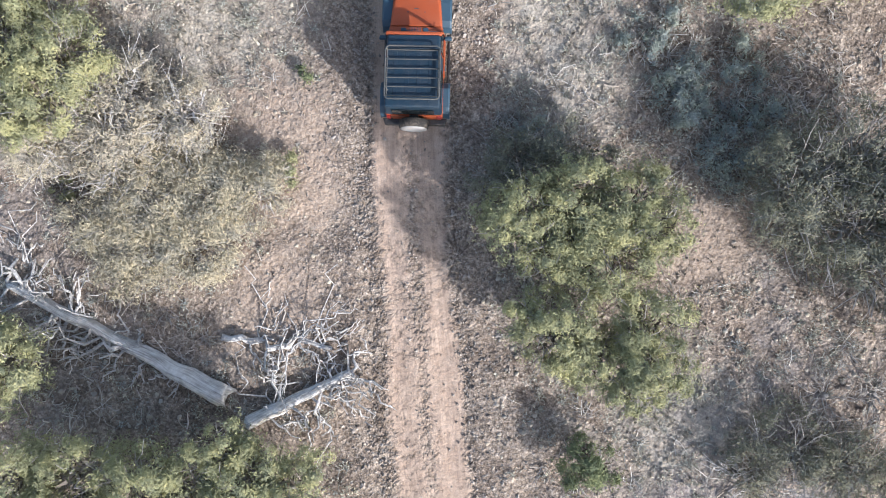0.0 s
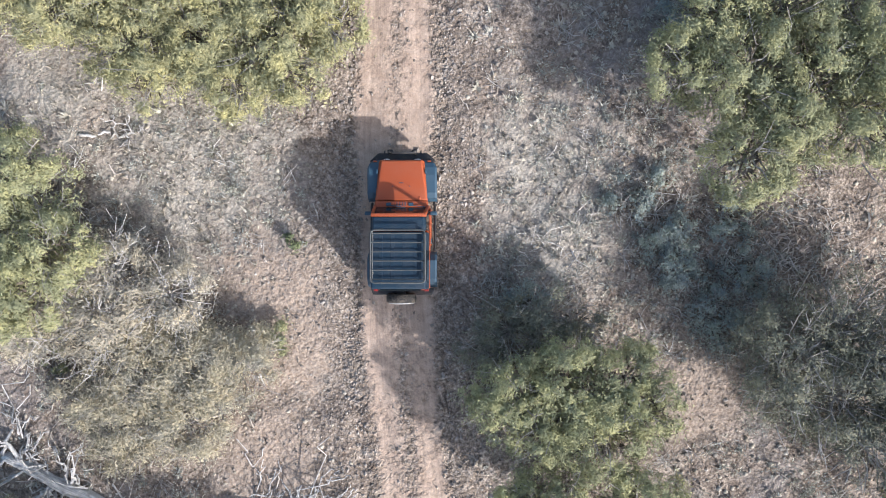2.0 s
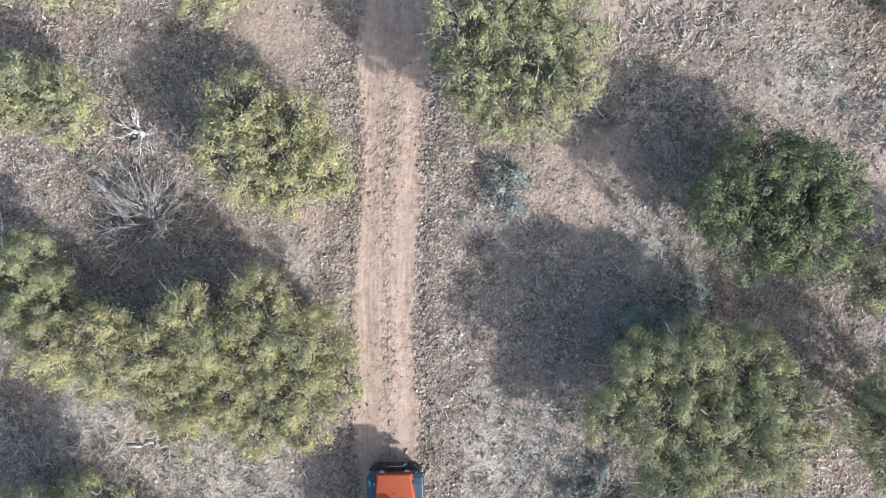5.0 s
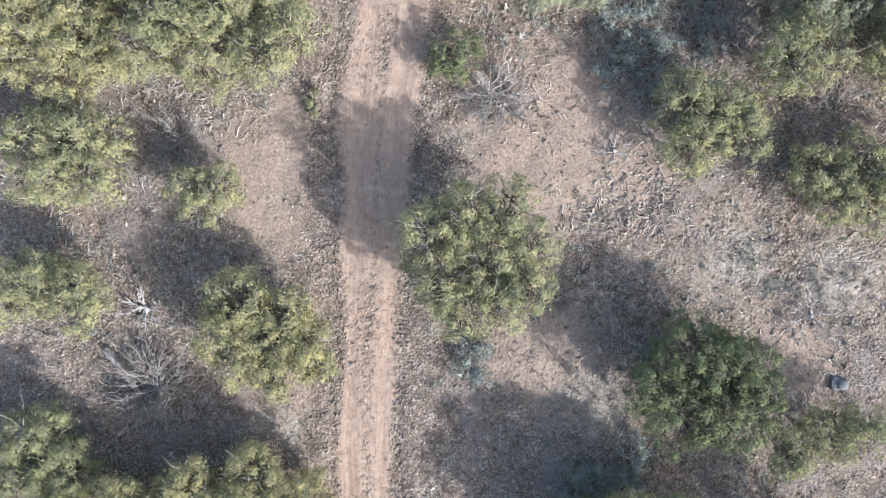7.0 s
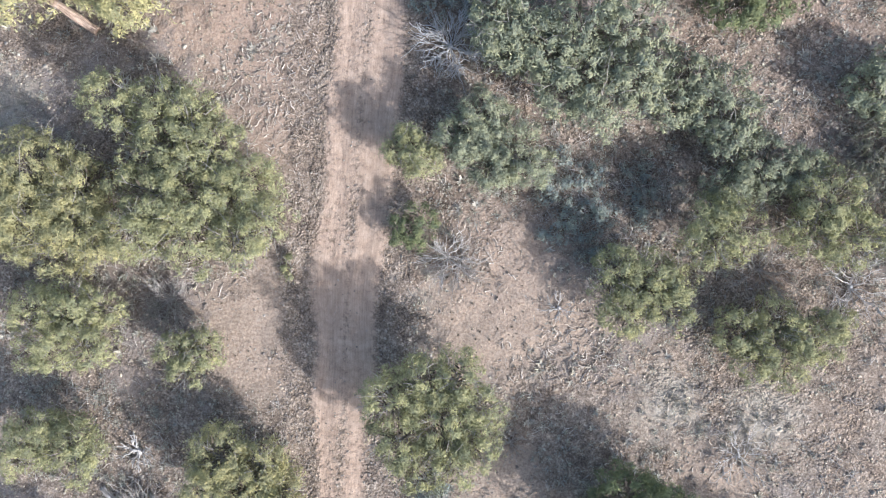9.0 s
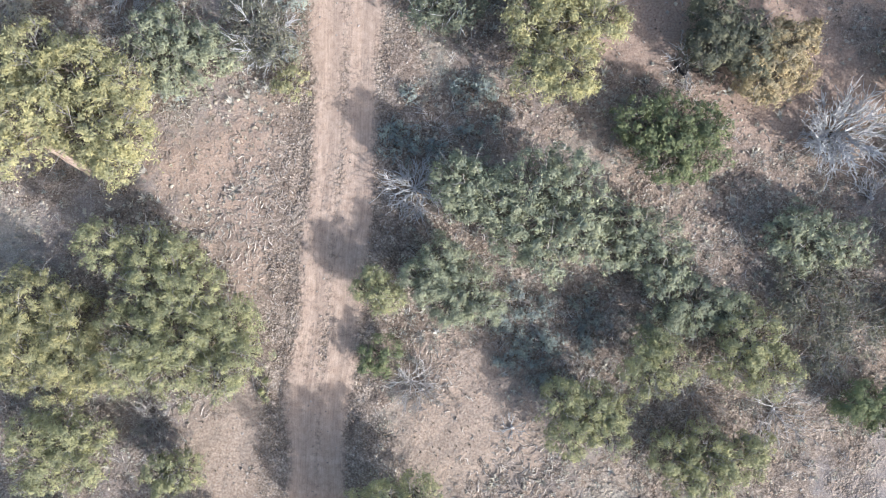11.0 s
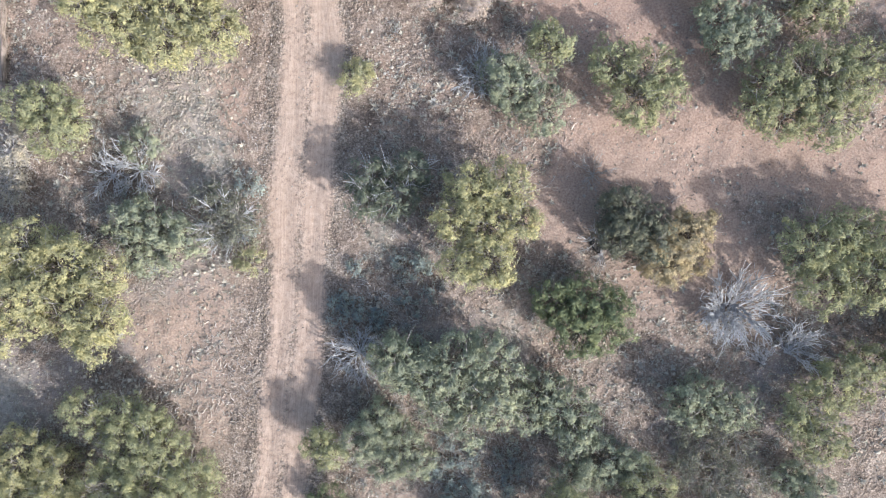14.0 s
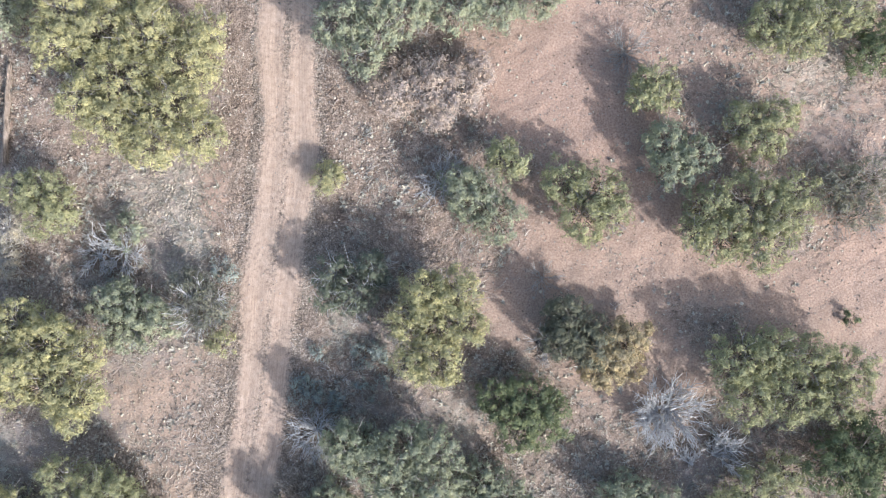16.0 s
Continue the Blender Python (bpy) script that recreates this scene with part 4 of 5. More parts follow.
def lathe(profile, axis, centre, seg=28):
    """Turns (radius, offset) pairs round an axis through centre."""
    s = Shape()
    a = np.arange(seg) * 2 * np.pi / seg
    v = []
    for r, o in profile:
        c, sn = np.cos(a) * r, np.sin(a) * r
        off = np.full(seg, o)
        v.append(np.stack([off, c, sn] if axis == "x" else [c, off, sn], -1) + np.array(centre))
    k = len(profile)
    i = np.arange(k - 1)[:, None] * seg
    j, j2 = np.arange(seg)[None], (np.arange(seg)[None] + 1) % seg
    s.add(np.concatenate(v), np.stack([i + j, i + j2, i + seg + j2, i + seg + j], -1).reshape(-1, 4))
    return s


def wheel(car, x, y, name="wheel"):
    side = 1 if x > 0 else -1
    hub = part(name, lathe([(0.0, 0.1), (0.07, 0.1), (0.075, 0.07), (0.0, 0.07)], "x", (x, y, 0.4)), STEEL, car, smooth=True)
    tyre = [(0.24, -0.125), (0.36, -0.13), (0.395, -0.105), (0.405, -0.05), (0.405, 0.05), (0.395, 0.105), (0.36, 0.13), (0.24, 0.125), (0.24, -0.125)]
    part("tyre", lathe(tyre, "x", (x, y, 0.4), 36), RUBBER, hub, smooth=True)
    lugs = Shape()
    for k in range(36):
        a = k * 2 * math.pi / 36
        for o in (-0.08, 0.0, 0.08):
            t = a + (0.08 if o == 0 else 0)
            c = np.array([x + o, y + math.cos(t) * 0.405, 0.4 + math.sin(t) * 0.405])
            u, w = np.array([0, -math.sin(t), math.cos(t)]) * 0.022, np.array([0, math.cos(t), math.sin(t)])
            e = np.array([0.03, 0, 0])
            v = [c - e - u, c + e - u, c + e + u, c - e + u]
            lugs.add(v + [p + w * 0.012 for p in v], [(4, 5, 6, 7), (0, 1, 5, 4), (1, 2, 6, 5), (2, 3, 7, 6), (3, 0, 4, 7)])
    part("tread", lugs, RUBBER, hub)
    part("rim", lathe([(0.245, 0.115 * side), (0.2, 0.1 * side), (0.18, 0.03 * side), (0.09, 0.06 * side), (0.0, 0.07 * side)], "x", (x, y, 0.4)), RIM, hub, smooth=True)


def arch(side, y, front):
    """A flat-topped wheel-arch flare with its turned-down lip."""
    s = Shape()
    if front:
        line = [(-0.5, 0.62), (-0.42, 0.82), (-0.28, 0.94), (0.2, 0.97), (0.4, 0.95), (0.53, 0.9), (0.62, 0.8), (0.64, 0.68)]
        inner = 0.6
    else:
        line = [(-0.5, 0.62), (-0.42, 0.82), (-0.26, 0.95), (0.24, 0.95), (0.4, 0.82), (0.48, 0.62)]
        inner = 0.76
    def row(x, dz):
        return [(side * (inner + (x - inner) * (1 - 0.5 * max(0.0, (a - 0.36) / 0.28) ** 2)), y + a, z + dz) for a, z in line]
    rows = [row(inner, -0.03), row(inner, 0.0), row(0.9, -0.005), row(0.945, -0.035), row(0.95, -0.09), row(0.925, -0.09), row(0.9, -0.04), row(inner, -0.03)]
    n = len(line)
    f = []
    for i in range(len(rows) - 1):
        for j in range(n - 1):
            q = (i * n + j, i * n + j + 1, (i + 1) * n + j + 1, (i + 1) * n + j)
            f.append(q if side < 0 else q[::-1])
    s.add([p for r_ in rows for p in r_], f)
    return s


def build_car(at):
    car = new("off_road_car")
    car.matrix_world = at
    tagged(car, "orange off-road car with black hardtop and roof rack", "car")
    # tub and nose
    body = part("body", hull([(-0.76, -1.66, 0.55), (0.76, -1.66, 0.55), (0.76, 0.62, 0.55), (-0.76, 0.62, 0.55),
                              (-0.77, -1.66, 1.12), (0.77, -1.66, 1.12), (0.75, 0.62, 1.12), (-0.75, 0.62, 1.12)], 0.05, 3), ORANGE, car, smooth=True)
    part("chassis", block(-0.45, 0.45, -1.75, 1.8, 0.38, 0.56, 0.02), STEEL, car)
    part("nose", hull([(-0.62, 0.6, 0.6), (0.62, 0.6, 0.6), (0.56, 1.8, 0.62), (-0.56, 1.8, 0.62),
                       (-0.72, 0.6, 1.08), (0.72, 0.6, 1.08), (0.62, 1.8, 1.0), (-0.62, 1.8, 1.0)], 0.03, 2), ORANGE, car, smooth=True)
    hood = part("bonnet", hull([(-0.72, 0.72, 1.07), (0.72, 0.72, 1.07), (0.6, 1.83, 0.99), (-0.6, 1.83, 0.99),
                                (-0.67, 0.72, 1.16), (0.67, 0.72, 1.16), (0.54, 1.8, 1.075), (-0.54, 1.8, 1.075)], 0.035, 3), ORANGE, car, smooth=True)
    part("cowl", hull([(-0.73, 0.52, 1.07), (0.73, 0.52, 1.07), (0.73, 0.705, 1.07), (-0.73, 0.705, 1.07),
                       (-0.69, 0.52, 1.165), (0.69, 0.52, 1.165), (0.69, 0.705, 1.158), (-0.69, 0.705, 1.158)], 0.02, 2), ORANGE, car, smooth=True)
    vent = part("vent", block(-0.17, 0.13, 0.57, 0.68, 1.155, 1.168, 0.004, 1), BLACK, car)
    for k in range(7):
        part("slat", block(-0.16 + k * 0.042, -0.14 + k * 0.042, 0.575, 0.675, 1.168, 1.176, 0), ORANGE, vent)
    for sx in (-1, 1):
        part("wiper", rods([(sx * 0.3 - 0.02, 0.6, 1.18), (sx * 0.3 + 0.1, 0.57, 1.2), (sx * 0.3 + 0.4, 0.53, 1.24)], r=0.011, sides=6), BLACK, car)
        part("wiper_pivot", block(sx * 0.3 - 0.1, sx * 0.3 + 0.03, 0.57, 0.66, 1.155, 1.19, 0.012), BLACK, car)
        part("bonnet_catch", block(sx * 0.66 - 0.025, sx * 0.66 + 0.025, 1.45, 1.56, 1.03, 1.1, 0.01), BLACK, car)
        part("washer_jet", block(sx * 0.23 - 0.015, sx * 0.23 + 0.015, 1.09, 1.115, 1.13, 1.15, 0.005, 1), BLACK, hood)
        part("hinge", block(sx * 0.5 - 0.02, sx * 0.5 + 0.02, 0.7, 0.82, 1.15, 1.17, 0.006, 1), ORANGE, hood)
    part("emblem", block(-0.06, 0.06, 1.185, 1.205, 1.125, 1.135, 0.003, 1), BLACK, hood)
    # front face
    part("grille", hull([(-0.6, 1.79, 0.62), (0.6, 1.79, 0.62), (0.6, 1.84, 0.62), (-0.6, 1.84, 0.62),
                         (-0.58, 1.79, 1.02), (0.58, 1.79, 1.02), (0.56, 1.83, 1.0), (-0.56, 1.83, 1.0)], 0.02), ORANGE, car, smooth=True)
    for k in range(7):
        part("grille_slot", block(-0.245 + k * 0.075, -0.205 + k * 0.075, 1.835, 1.846, 0.68, 0.95, 0.004, 1), BLACK, car)
    for sx in (-1, 1):
        part("headlight", lathe([(0.0, 0.045), (0.05, 0.04), (0.088, 0.02), (0.095, 0.0), (0.095, -0.03)], "y", (sx * 0.42, 1.84, 0.84)), LAMP, car, smooth=True)
        part("indicator", block(sx * 0.74 - 0.05, sx * 0.74 + 0.05, 1.79, 1.83, 0.84, 0.9, 0.015), ORANGE, car)
    part("front_bumper", hull([(-0.92, 1.83, 0.5), (0.92, 1.83, 0.5), (0.68, 2.08, 0.52), (-0.68, 2.08, 0.52),
                               (-0.92, 1.83, 0.72), (0.92, 1.83, 0.72), (0.68, 2.06, 0.7), (-0.68, 2.06, 0.7)], 0.035, 3), STEEL, car, smooth=True)
    part("winch_guard", rods([(-0.36, 2.04, 0.68), (-0.35, 2.05, 0.84), (-0.27, 2.04, 0.9), (0.27, 2.04, 0.9), (0.35, 2.05, 0.84), (0.36, 2.04, 0.68)], r=0.03), STEEL, car, smooth=True)
    for sx in (-1, 1):
        part("spotlight", lathe([(0.0, 0.05), (0.07, 0.045), (0.085, 0.02), (0.08, -0.04), (0.03, -0.07), (0.0, -0.07)], "y", (sx * 0.33, 2.09, 0.8)), STEEL, car, smooth=True)
        part("tow_hook", rods([(sx * 0.5, 2.0, 0.68), (sx * 0.5, 2.1, 0.68), (sx * 0.5, 2.13, 0.62)], r=0.02, sides=6), STEEL, car)
    # wheels and flares
    for sx in (-1, 1):
        for y, front in ((1.23, True), (-1.13, False)):
            part("front_flare" if front else "rear_flare", arch(sx, y, front), BLACK, car)
            wheel(car, sx * 0.79, y)
        part("inner_guard", hull([(sx * 0.58, 0.68, 0.6), (sx * 0.62, 0.68, 0.6), (sx * 0.62, 1.74, 0.6), (sx * 0.58, 1.74, 0.6),
                                  (sx * 0.58, 0.68, 0.96), (sx * 0.62, 0.68, 0.96), (sx * 0.62, 1.74, 0.94), (sx * 0.58, 1.74, 0.94)], 0), BLACK, car)
        part("rock_slider", rods([(sx * 0.86, -0.62, 0.5), (sx * 0.88, -0.5, 0.5), (sx * 0.88, 0.6, 0.5), (sx * 0.86, 0.7, 0.5)], r=0.035), STEEL, car, smooth=True)
        x0, x1 = sorted((sx * 0.755, sx * 0.79))
        door = part("door", block(x0, x1, -0.5, 0.5, 0.58, 1.13, 0.012), ORANGE, car)
        part("door_handle", block(*sorted((sx * 0.785, sx * 0.815)), -0.44, -0.3, 1.0, 1.05, 0.01), BLACK, door)
        part("mirror", hull([(sx * 0.87 - 0.1, 0.32, 1.16), (sx * 0.87 + 0.1, 0.32, 1.16), (sx * 0.87 + 0.09, 0.42, 1.18), (sx * 0.87 - 0.09, 0.42, 1.18),
                             (sx * 0.87 - 0.1, 0.32, 1.3), (sx * 0.87 + 0.1, 0.32, 1.3), (sx * 0.87 + 0.08, 0.42, 1.28), (sx * 0.87 - 0.08, 0.42, 1.28)], 0.02), BLACK, car, smooth=True)
        part("mirror_arm", rods([(sx * 0.74, 0.42, 1.14), (sx * 0.8, 0.38, 1.18)], r=0.022, sides=6), BLACK, car)
    # windscreen in its orange frame
    def pane(name, pts, mat, thick, parent, label=""):
        a, b, c, d = (Vector(p) for p in pts)
        n = (b - a).cross(d - a).normalized() * thick
        return part(name, hull([a, b, c, d, a + n, b + n, c + n, d + n], min(0.012, thick * 0.3), 1), mat, parent, label)
    frame_w = part("windscreen_frame", rods([(-0.71, 0.55, 1.13), (-0.69, 0.36, 1.68), (-0.66, 0.3, 1.8), (0.66, 0.3, 1.8), (0.69, 0.36, 1.68), (0.71, 0.55, 1.13)], r=0.045), ORANGE, car, smooth=True)
    part("header", block(-0.72, 0.72, 0.245, 0.34, 1.78, 1.87, 0.025, 2), ORANGE, frame_w, smooth=True)
    part("windscreen", hull([(-0.66, 0.535, 1.15), (0.66, 0.535, 1.15), (0.66, 0.55, 1.15), (-0.66, 0.55, 1.15),
                             (-0.63, 0.315, 1.79), (0.63, 0.315, 1.79), (0.63, 0.33, 1.79), (-0.63, 0.33, 1.79)], 0), GLASS, frame_w)
    # hard top: front panel, rear shell, windows
    part("front_roof_panel", hull([(-0.71, -0.12, 1.8), (0.71, -0.12, 1.8), (0.7, 0.24, 1.79), (-0.7, 0.24, 1.79),
                                   (-0.66, -0.12, 1.905), (0.66, -0.12, 1.905), (0.65, 0.24, 1.885), (-0.65, 0.24, 1.885)], 0.03, 3), TOP, car, smooth=True)
    top = part("hardtop", hull([(-0.76, -1.66, 1.12), (0.76, -1.66, 1.12), (0.755, -0.14, 1.12), (-0.755, -0.14, 1.12),
                                (-0.71, -1.62, 1.91), (0.71, -1.62, 1.91), (0.69, -0.14, 1.915), (-0.69, -0.14, 1.915)], 0.06, 4), TOP, car, smooth=True)
    for k in range(4):
        xx = -0.45 + 0.3 * k
        part("roof_rib", block(xx - 0.05, xx + 0.05, -1.5, -0.2, 1.91, 1.922, 0.006, 1), TOP, top)
    for sx in (-1, 1):
        a, b = sx * 0.752, sx * 0.702
        part("side_window", hull([(a - 0.01, -1.5, 1.2), (a + 0.01, -1.5, 1.2), (a + 0.01, -0.62, 1.2), (a - 0.01, -0.62, 1.2),
                                  (b - 0.01 + sx * 0.018, -1.45, 1.76), (b + 0.01 + sx * 0.018, -1.45, 1.76), (b + 0.01 + sx * 0.018, -0.62, 1.76), (b - 0.01 + sx * 0.018, -0.62, 1.76)], 0), GLASS, top)
        part("door_window", hull([(a - 0.012, -0.1, 1.13), (a + 0.012, -0.1, 1.13), (a + 0.012, 0.46, 1.13), (a - 0.012, 0.46, 1.13),
                                  (b - 0.012, -0.1, 1.8), (b + 0.012, -0.1, 1.8), (b + 0.012, 0.28, 1.8), (b - 0.012, 0.28, 1.8)], 0), GLASS, car)
    for pane_ob in (o for o in car.children_recursive if o.data.materials[0] is GLASS):
        pane_ob.visible_shadow = False
    part("rear_window", block(-0.55, 0.55, -1.672, -1.655, 1.22, 1.66, 0.004, 1), GLASS, top)
    # rack on the roof
    rack = part("roof_rack", rods([(-0.7, -1.36, 2.06), (-0.7, -0.2, 2.06), (-0.67, -0.13, 2.06), (-0.6, -0.1, 2.06), (0.6, -0.1, 2.06), (0.67, -0.13, 2.06), (0.7, -0.2, 2.06), (0.7, -1.36, 2.06),
                                   (0.67, -1.42, 2.06), (0.6, -1.45, 2.06), (-0.6, -1.45, 2.06), (-0.67, -1.42, 2.06), (-0.7, -1.36, 2.06)], r=0.022), RACKBAR, car, "black tubular roof rack", smooth=True)
    for sx in (-1, 1):
        part("lower_rail", rods([(sx * 0.66, -1.42, 1.985), (sx * 0.66, -0.13, 1.985)], r=0.018), RACKBAR, rack, smooth=True)
    for k in range(6):
        yy = -1.36 + k * 0.235
        part("crossbar", rods([(-0.66, yy, 1.985), (0.66, yy, 1.985)], r=0.017), RACKBAR, rack, smooth=True)
        for sx in (-1, 1):
            part("stanchion", rods([(sx * 0.66, yy, 1.985), (sx * 0.7, yy, 2.06)], r=0.014, sides=6), RACKBAR, rack, smooth=True)
    for sx in (-1, 1):
        for yy in (-1.2, -0.35):
            part("rack_foot", rods([(sx * 0.64, yy, 1.89), (sx * 0.66, yy, 1.985)], r=0.022, sides=6), RACKBAR, rack)
    # tail
    part("rear_bumper", hull([(-0.82, -1.84, 0.5), (0.82, -1.84, 0.5), (0.88, -1.66, 0.5), (-0.88, -1.66, 0.5),
                              (-0.82, -1.84, 0.68), (0.82, -1.84, 0.68), (0.88, -1.66, 0.7), (-0.88, -1.66, 0.7)], 0.03, 2), STEEL, car, smooth=True)
    for sx in (-1, 1):
        part("tail_light", block(sx * 0.68 - 0.06, sx * 0.68 + 0.06, -1.72, -1.65, 0.86, 1.06, 0.015), RED_LENS, car)
    part("tailgate", block(-0.6, 0.6, -1.69, -1.65, 0.72, 1.12, 0.012), ORANGE, car)
    spare = part("spare_wheel", lathe([(0.2, 0.12), (0.35, 0.125), (0.395, 0.1), (0.405, 0.0), (0.395, -0.1), (0.35, -0.125), (0.24, -0.12)], "y", (0.0, -1.9, 1.05), 36), RUBBER, car, smooth=True)
    part("wheel_cover", lathe([(0.36, -0.118), (0.355, -0.14), (0.25, -0.155), (0.0, -0.16)], "y", (0.0, -1.9, 1.05), 36), COVER, spare, "dusty grey spare wheel cover", smooth=True)
    part("spare_bracket", block(-0.12, 0.12, -1.8, -1.66, 0.95, 1.15, 0.02), STEEL, car)
    part("aerial", rods([(0.72, 0.6, 1.1), (0.74, 0.5, 1.5), (0.76, 0.38, 1.95)], r=0.005, sides=5), BLACK, car)


# ---------------------------------------------------------------- putting the place together
build_ground()
build_stones()
build_tufts()
build_litter()
build_straw()
build_tussocks()
build_weeds()
build_car(Matrix.Translation((-2.145, 5.089, 0.02)) @ Matrix.Rotation(radians(9.6), 4, "Z"))

# trees and shrubs along the track
# next two stand out of view, added to throw shade on the south-west ground
plant("olive", 3.8, -6.64, -8.73, [(-0.00, 0.02, 0.84), (1.38, 0.38, 0.84), (-1.38, -0.40, 0.84)])
plant("olive", 3.7, -4.69, -8.66, [(1.00, 0.38, 0.78), (0.05, 0.04, 0.92), (-0.89, -0.37, 0.85)])
plant("olive", 3.5, -8.42, -7.61, [(-1.35, 0.00, 0.92), (0.18, 0.46, 0.92), (1.89, 0.44, 0.92), (-0.84, -1.06, 0.85)])
plant("olive", 3.3, -4.17, -6.82, [(-0.65, 0.83, 0.69), (0.07, 0.18, 1.00), (1.28, 0.35, 0.74), (-1.24, -0.31, 0.79), (0.40, -0.78, 0.86)])
plant("olive", 3.2, -11.28, -5.06, [(0.61, 0.16, 0.86), (-0.42, 0.40, 1.01), (-0.04, -0.71, 0.86)])
plant("dark", 1.2, 4.68, -4.94, [(-0.12, 0.08, 0.65), (0.24, -0.16, 0.46)])
plant("mixed", 0.9, 10.70, -3.66, [(-0.77, 0.22, 1.17), (0.80, 0.08, 1.09), (1.56, -0.24, 0.78), (-1.72, -0.52, 0.70)])
plant("olive", 2.8, 4.11, -1.52, [(-1.24, 0.11, 1.05), (-0.10, -0.48, 0.73), (0.91, 0.76, 0.90), (1.27, -0.35, 0.87), (0.80, -0.96, 0.55), (-2.09, 0.31, 0.51)])
plant("straw", 1.0, -7.93, -0.43, [(-0.93, 0.31, 1.40), (0.85, 0.74, 1.24), (-0.76, -0.93, 1.24), (0.86, -0.54, 1.17), (2.29, 1.18, 0.78), (-2.25, -0.75, 0.62)])
plant("olive", 0.4, -11.40, -0.34, [(0.00, 0.00, 0.32)])
# tree beyond the eastern edge of view, added for the shade it casts
plant("olive", 3.2, 12.78, 0.40, [(-0.35, 0.05, 0.86), (0.46, -0.50, 0.86), (-0.21, 0.80, 0.65)])
plant("olive", 3.0, 3.11, 1.37, [(-1.65, -0.18, 1.04), (-0.36, 0.37, 1.23), (1.06, 0.57, 1.09), (0.72, -0.67, 1.04), (-0.66, -0.72, 0.80), (1.69, 0.33, 0.65)])
plant("olive", 0.5, -5.39, 1.43, [(-0.00, 0.00, 0.44)])
plant("tan", 1.7, -10.15, 1.79, [(-1.19, 0.08, 1.09), (0.53, 0.65, 1.14), (2.20, 0.58, 0.91), (-1.75, -1.05, 0.91), (0.37, -0.56, 0.99)])
# also out of view, placed to shade the bushes west of it
plant("olive", 3.6, 12.35, 2.72, [(-0.35, -0.20, 0.85), (0.32, 0.65, 0.99), (0.20, -0.94, 0.85), (-0.80, 0.71, 0.51)])
plant("olive", 3.3, -12.43, 2.94, [(0.44, 1.76, 1.12), (0.03, 0.06, 1.28), (1.78, 0.08, 0.96), (-0.04, -1.68, 1.04), (1.45, -1.03, 0.88), (-1.46, 0.98, 1.12), (-1.19, -0.79, 1.12)])
plant("mixed", 1.5, 1.62, 2.96, [(-0.54, -0.11, 0.85), (0.45, 0.37, 0.85), (-1.02, -0.89, 0.58), (1.36, 0.38, 0.55)])
plant("mixed", 2.7, 9.51, 3.28, [(-1.26, 0.57, 1.10), (-0.08, 1.24, 1.10), (-1.32, -0.62, 0.95), (0.13, -0.63, 1.24), (1.05, -1.63, 0.95), (1.20, 0.61, 1.17)])
plant("dark", 0.35, -5.18, 4.22, [(0.00, 0.00, 0.22)])
plant("gold", 2.8, -8.61, 9.80, [(1.22, 2.30, 0.94), (-1.18, 1.46, 0.85), (-3.94, 0.56, 0.81), (-5.27, -0.22, 1.01), (-2.24, 0.06, 1.14), (-0.37, 0.58, 1.01), (1.12, 0.71, 1.14), (2.93, 0.97, 1.27), (4.21, 0.16, 0.68), (2.49, -0.59, 1.27), (0.66, -0.69, 1.14), (-1.30, -1.14, 0.98), (-3.41, -0.62, 0.98), (-0.64, -2.13, 0.68), (1.67, -1.79, 0.85), (3.45, -1.44, 0.68)])
plant("olive", 3.7, 6.92, 10.52, [(-2.23, 1.05, 1.03), (-0.74, 1.58, 1.11), (1.11, 1.61, 1.11), (-2.96, -0.40, 0.76), (-1.39, -0.41, 1.11), (0.28, -0.16, 1.26), (1.89, 0.55, 1.11), (2.97, 0.55, 0.71), (-1.00, -2.56, 0.95), (-0.14, -1.56, 0.87), (1.68, -1.21, 1.11)])
plant("olive", 3.6, 13.03, 11.12, [(-0.97, -0.15, 0.90), (0.07, 0.85, 1.21), (-0.31, -1.42, 0.87), (0.85, -0.06, 1.04)])
plant("olive", 2.6, -15.35, 11.16, [(-0.38, 0.84, 1.29), (0.83, -0.26, 1.29), (-0.59, -0.77, 1.12)])
plant("olive", 2.4, 13.14, 15.79, [(-1.15, -0.36, 0.88), (0.22, 0.29, 0.94), (1.44, 0.45, 0.94), (-1.30, -0.83, 0.67)])
plant("gold", 2.9, -7.66, 16.93, [(-1.11, 1.16, 1.10), (0.54, 1.09, 0.92), (-1.48, -0.15, 0.92), (0.00, -0.33, 1.28), (1.61, -0.12, 0.92), (-0.80, -1.15, 0.74), (0.85, -1.21, 0.74), (2.05, -0.70, 0.60)])
plant("dark", 3.2, 8.45, 17.23, [(-0.53, 0.88, 1.47), (0.93, 0.67, 1.27), (-2.03, -0.13, 0.86), (-0.90, -1.01, 1.23), (0.93, -0.97, 1.23), (1.81, 0.17, 0.78)])
plant("olive", 2.8, -15.79, 17.48, [(-0.63, 0.35, 1.08), (0.88, 0.13, 1.16), (1.39, -0.54, 0.70), (-1.38, -0.38, 0.91)])
plant("olive", 3.7, -0.27, 20.80, [(-1.86, 0.54, 1.13), (-0.56, 1.52, 1.05), (0.81, 1.90, 0.97), (1.77, 0.80, 0.85), (0.24, -0.00, 1.25), (-1.26, -1.01, 1.05), (0.85, -1.55, 1.05), (-0.32, -1.91, 0.85), (1.76, -0.72, 0.85)])
plant("olive", 2.4, -10.64, 21.94, [(-0.52, 0.16, 0.79), (0.52, 0.30, 0.79), (-0.00, -0.58, 0.71)])
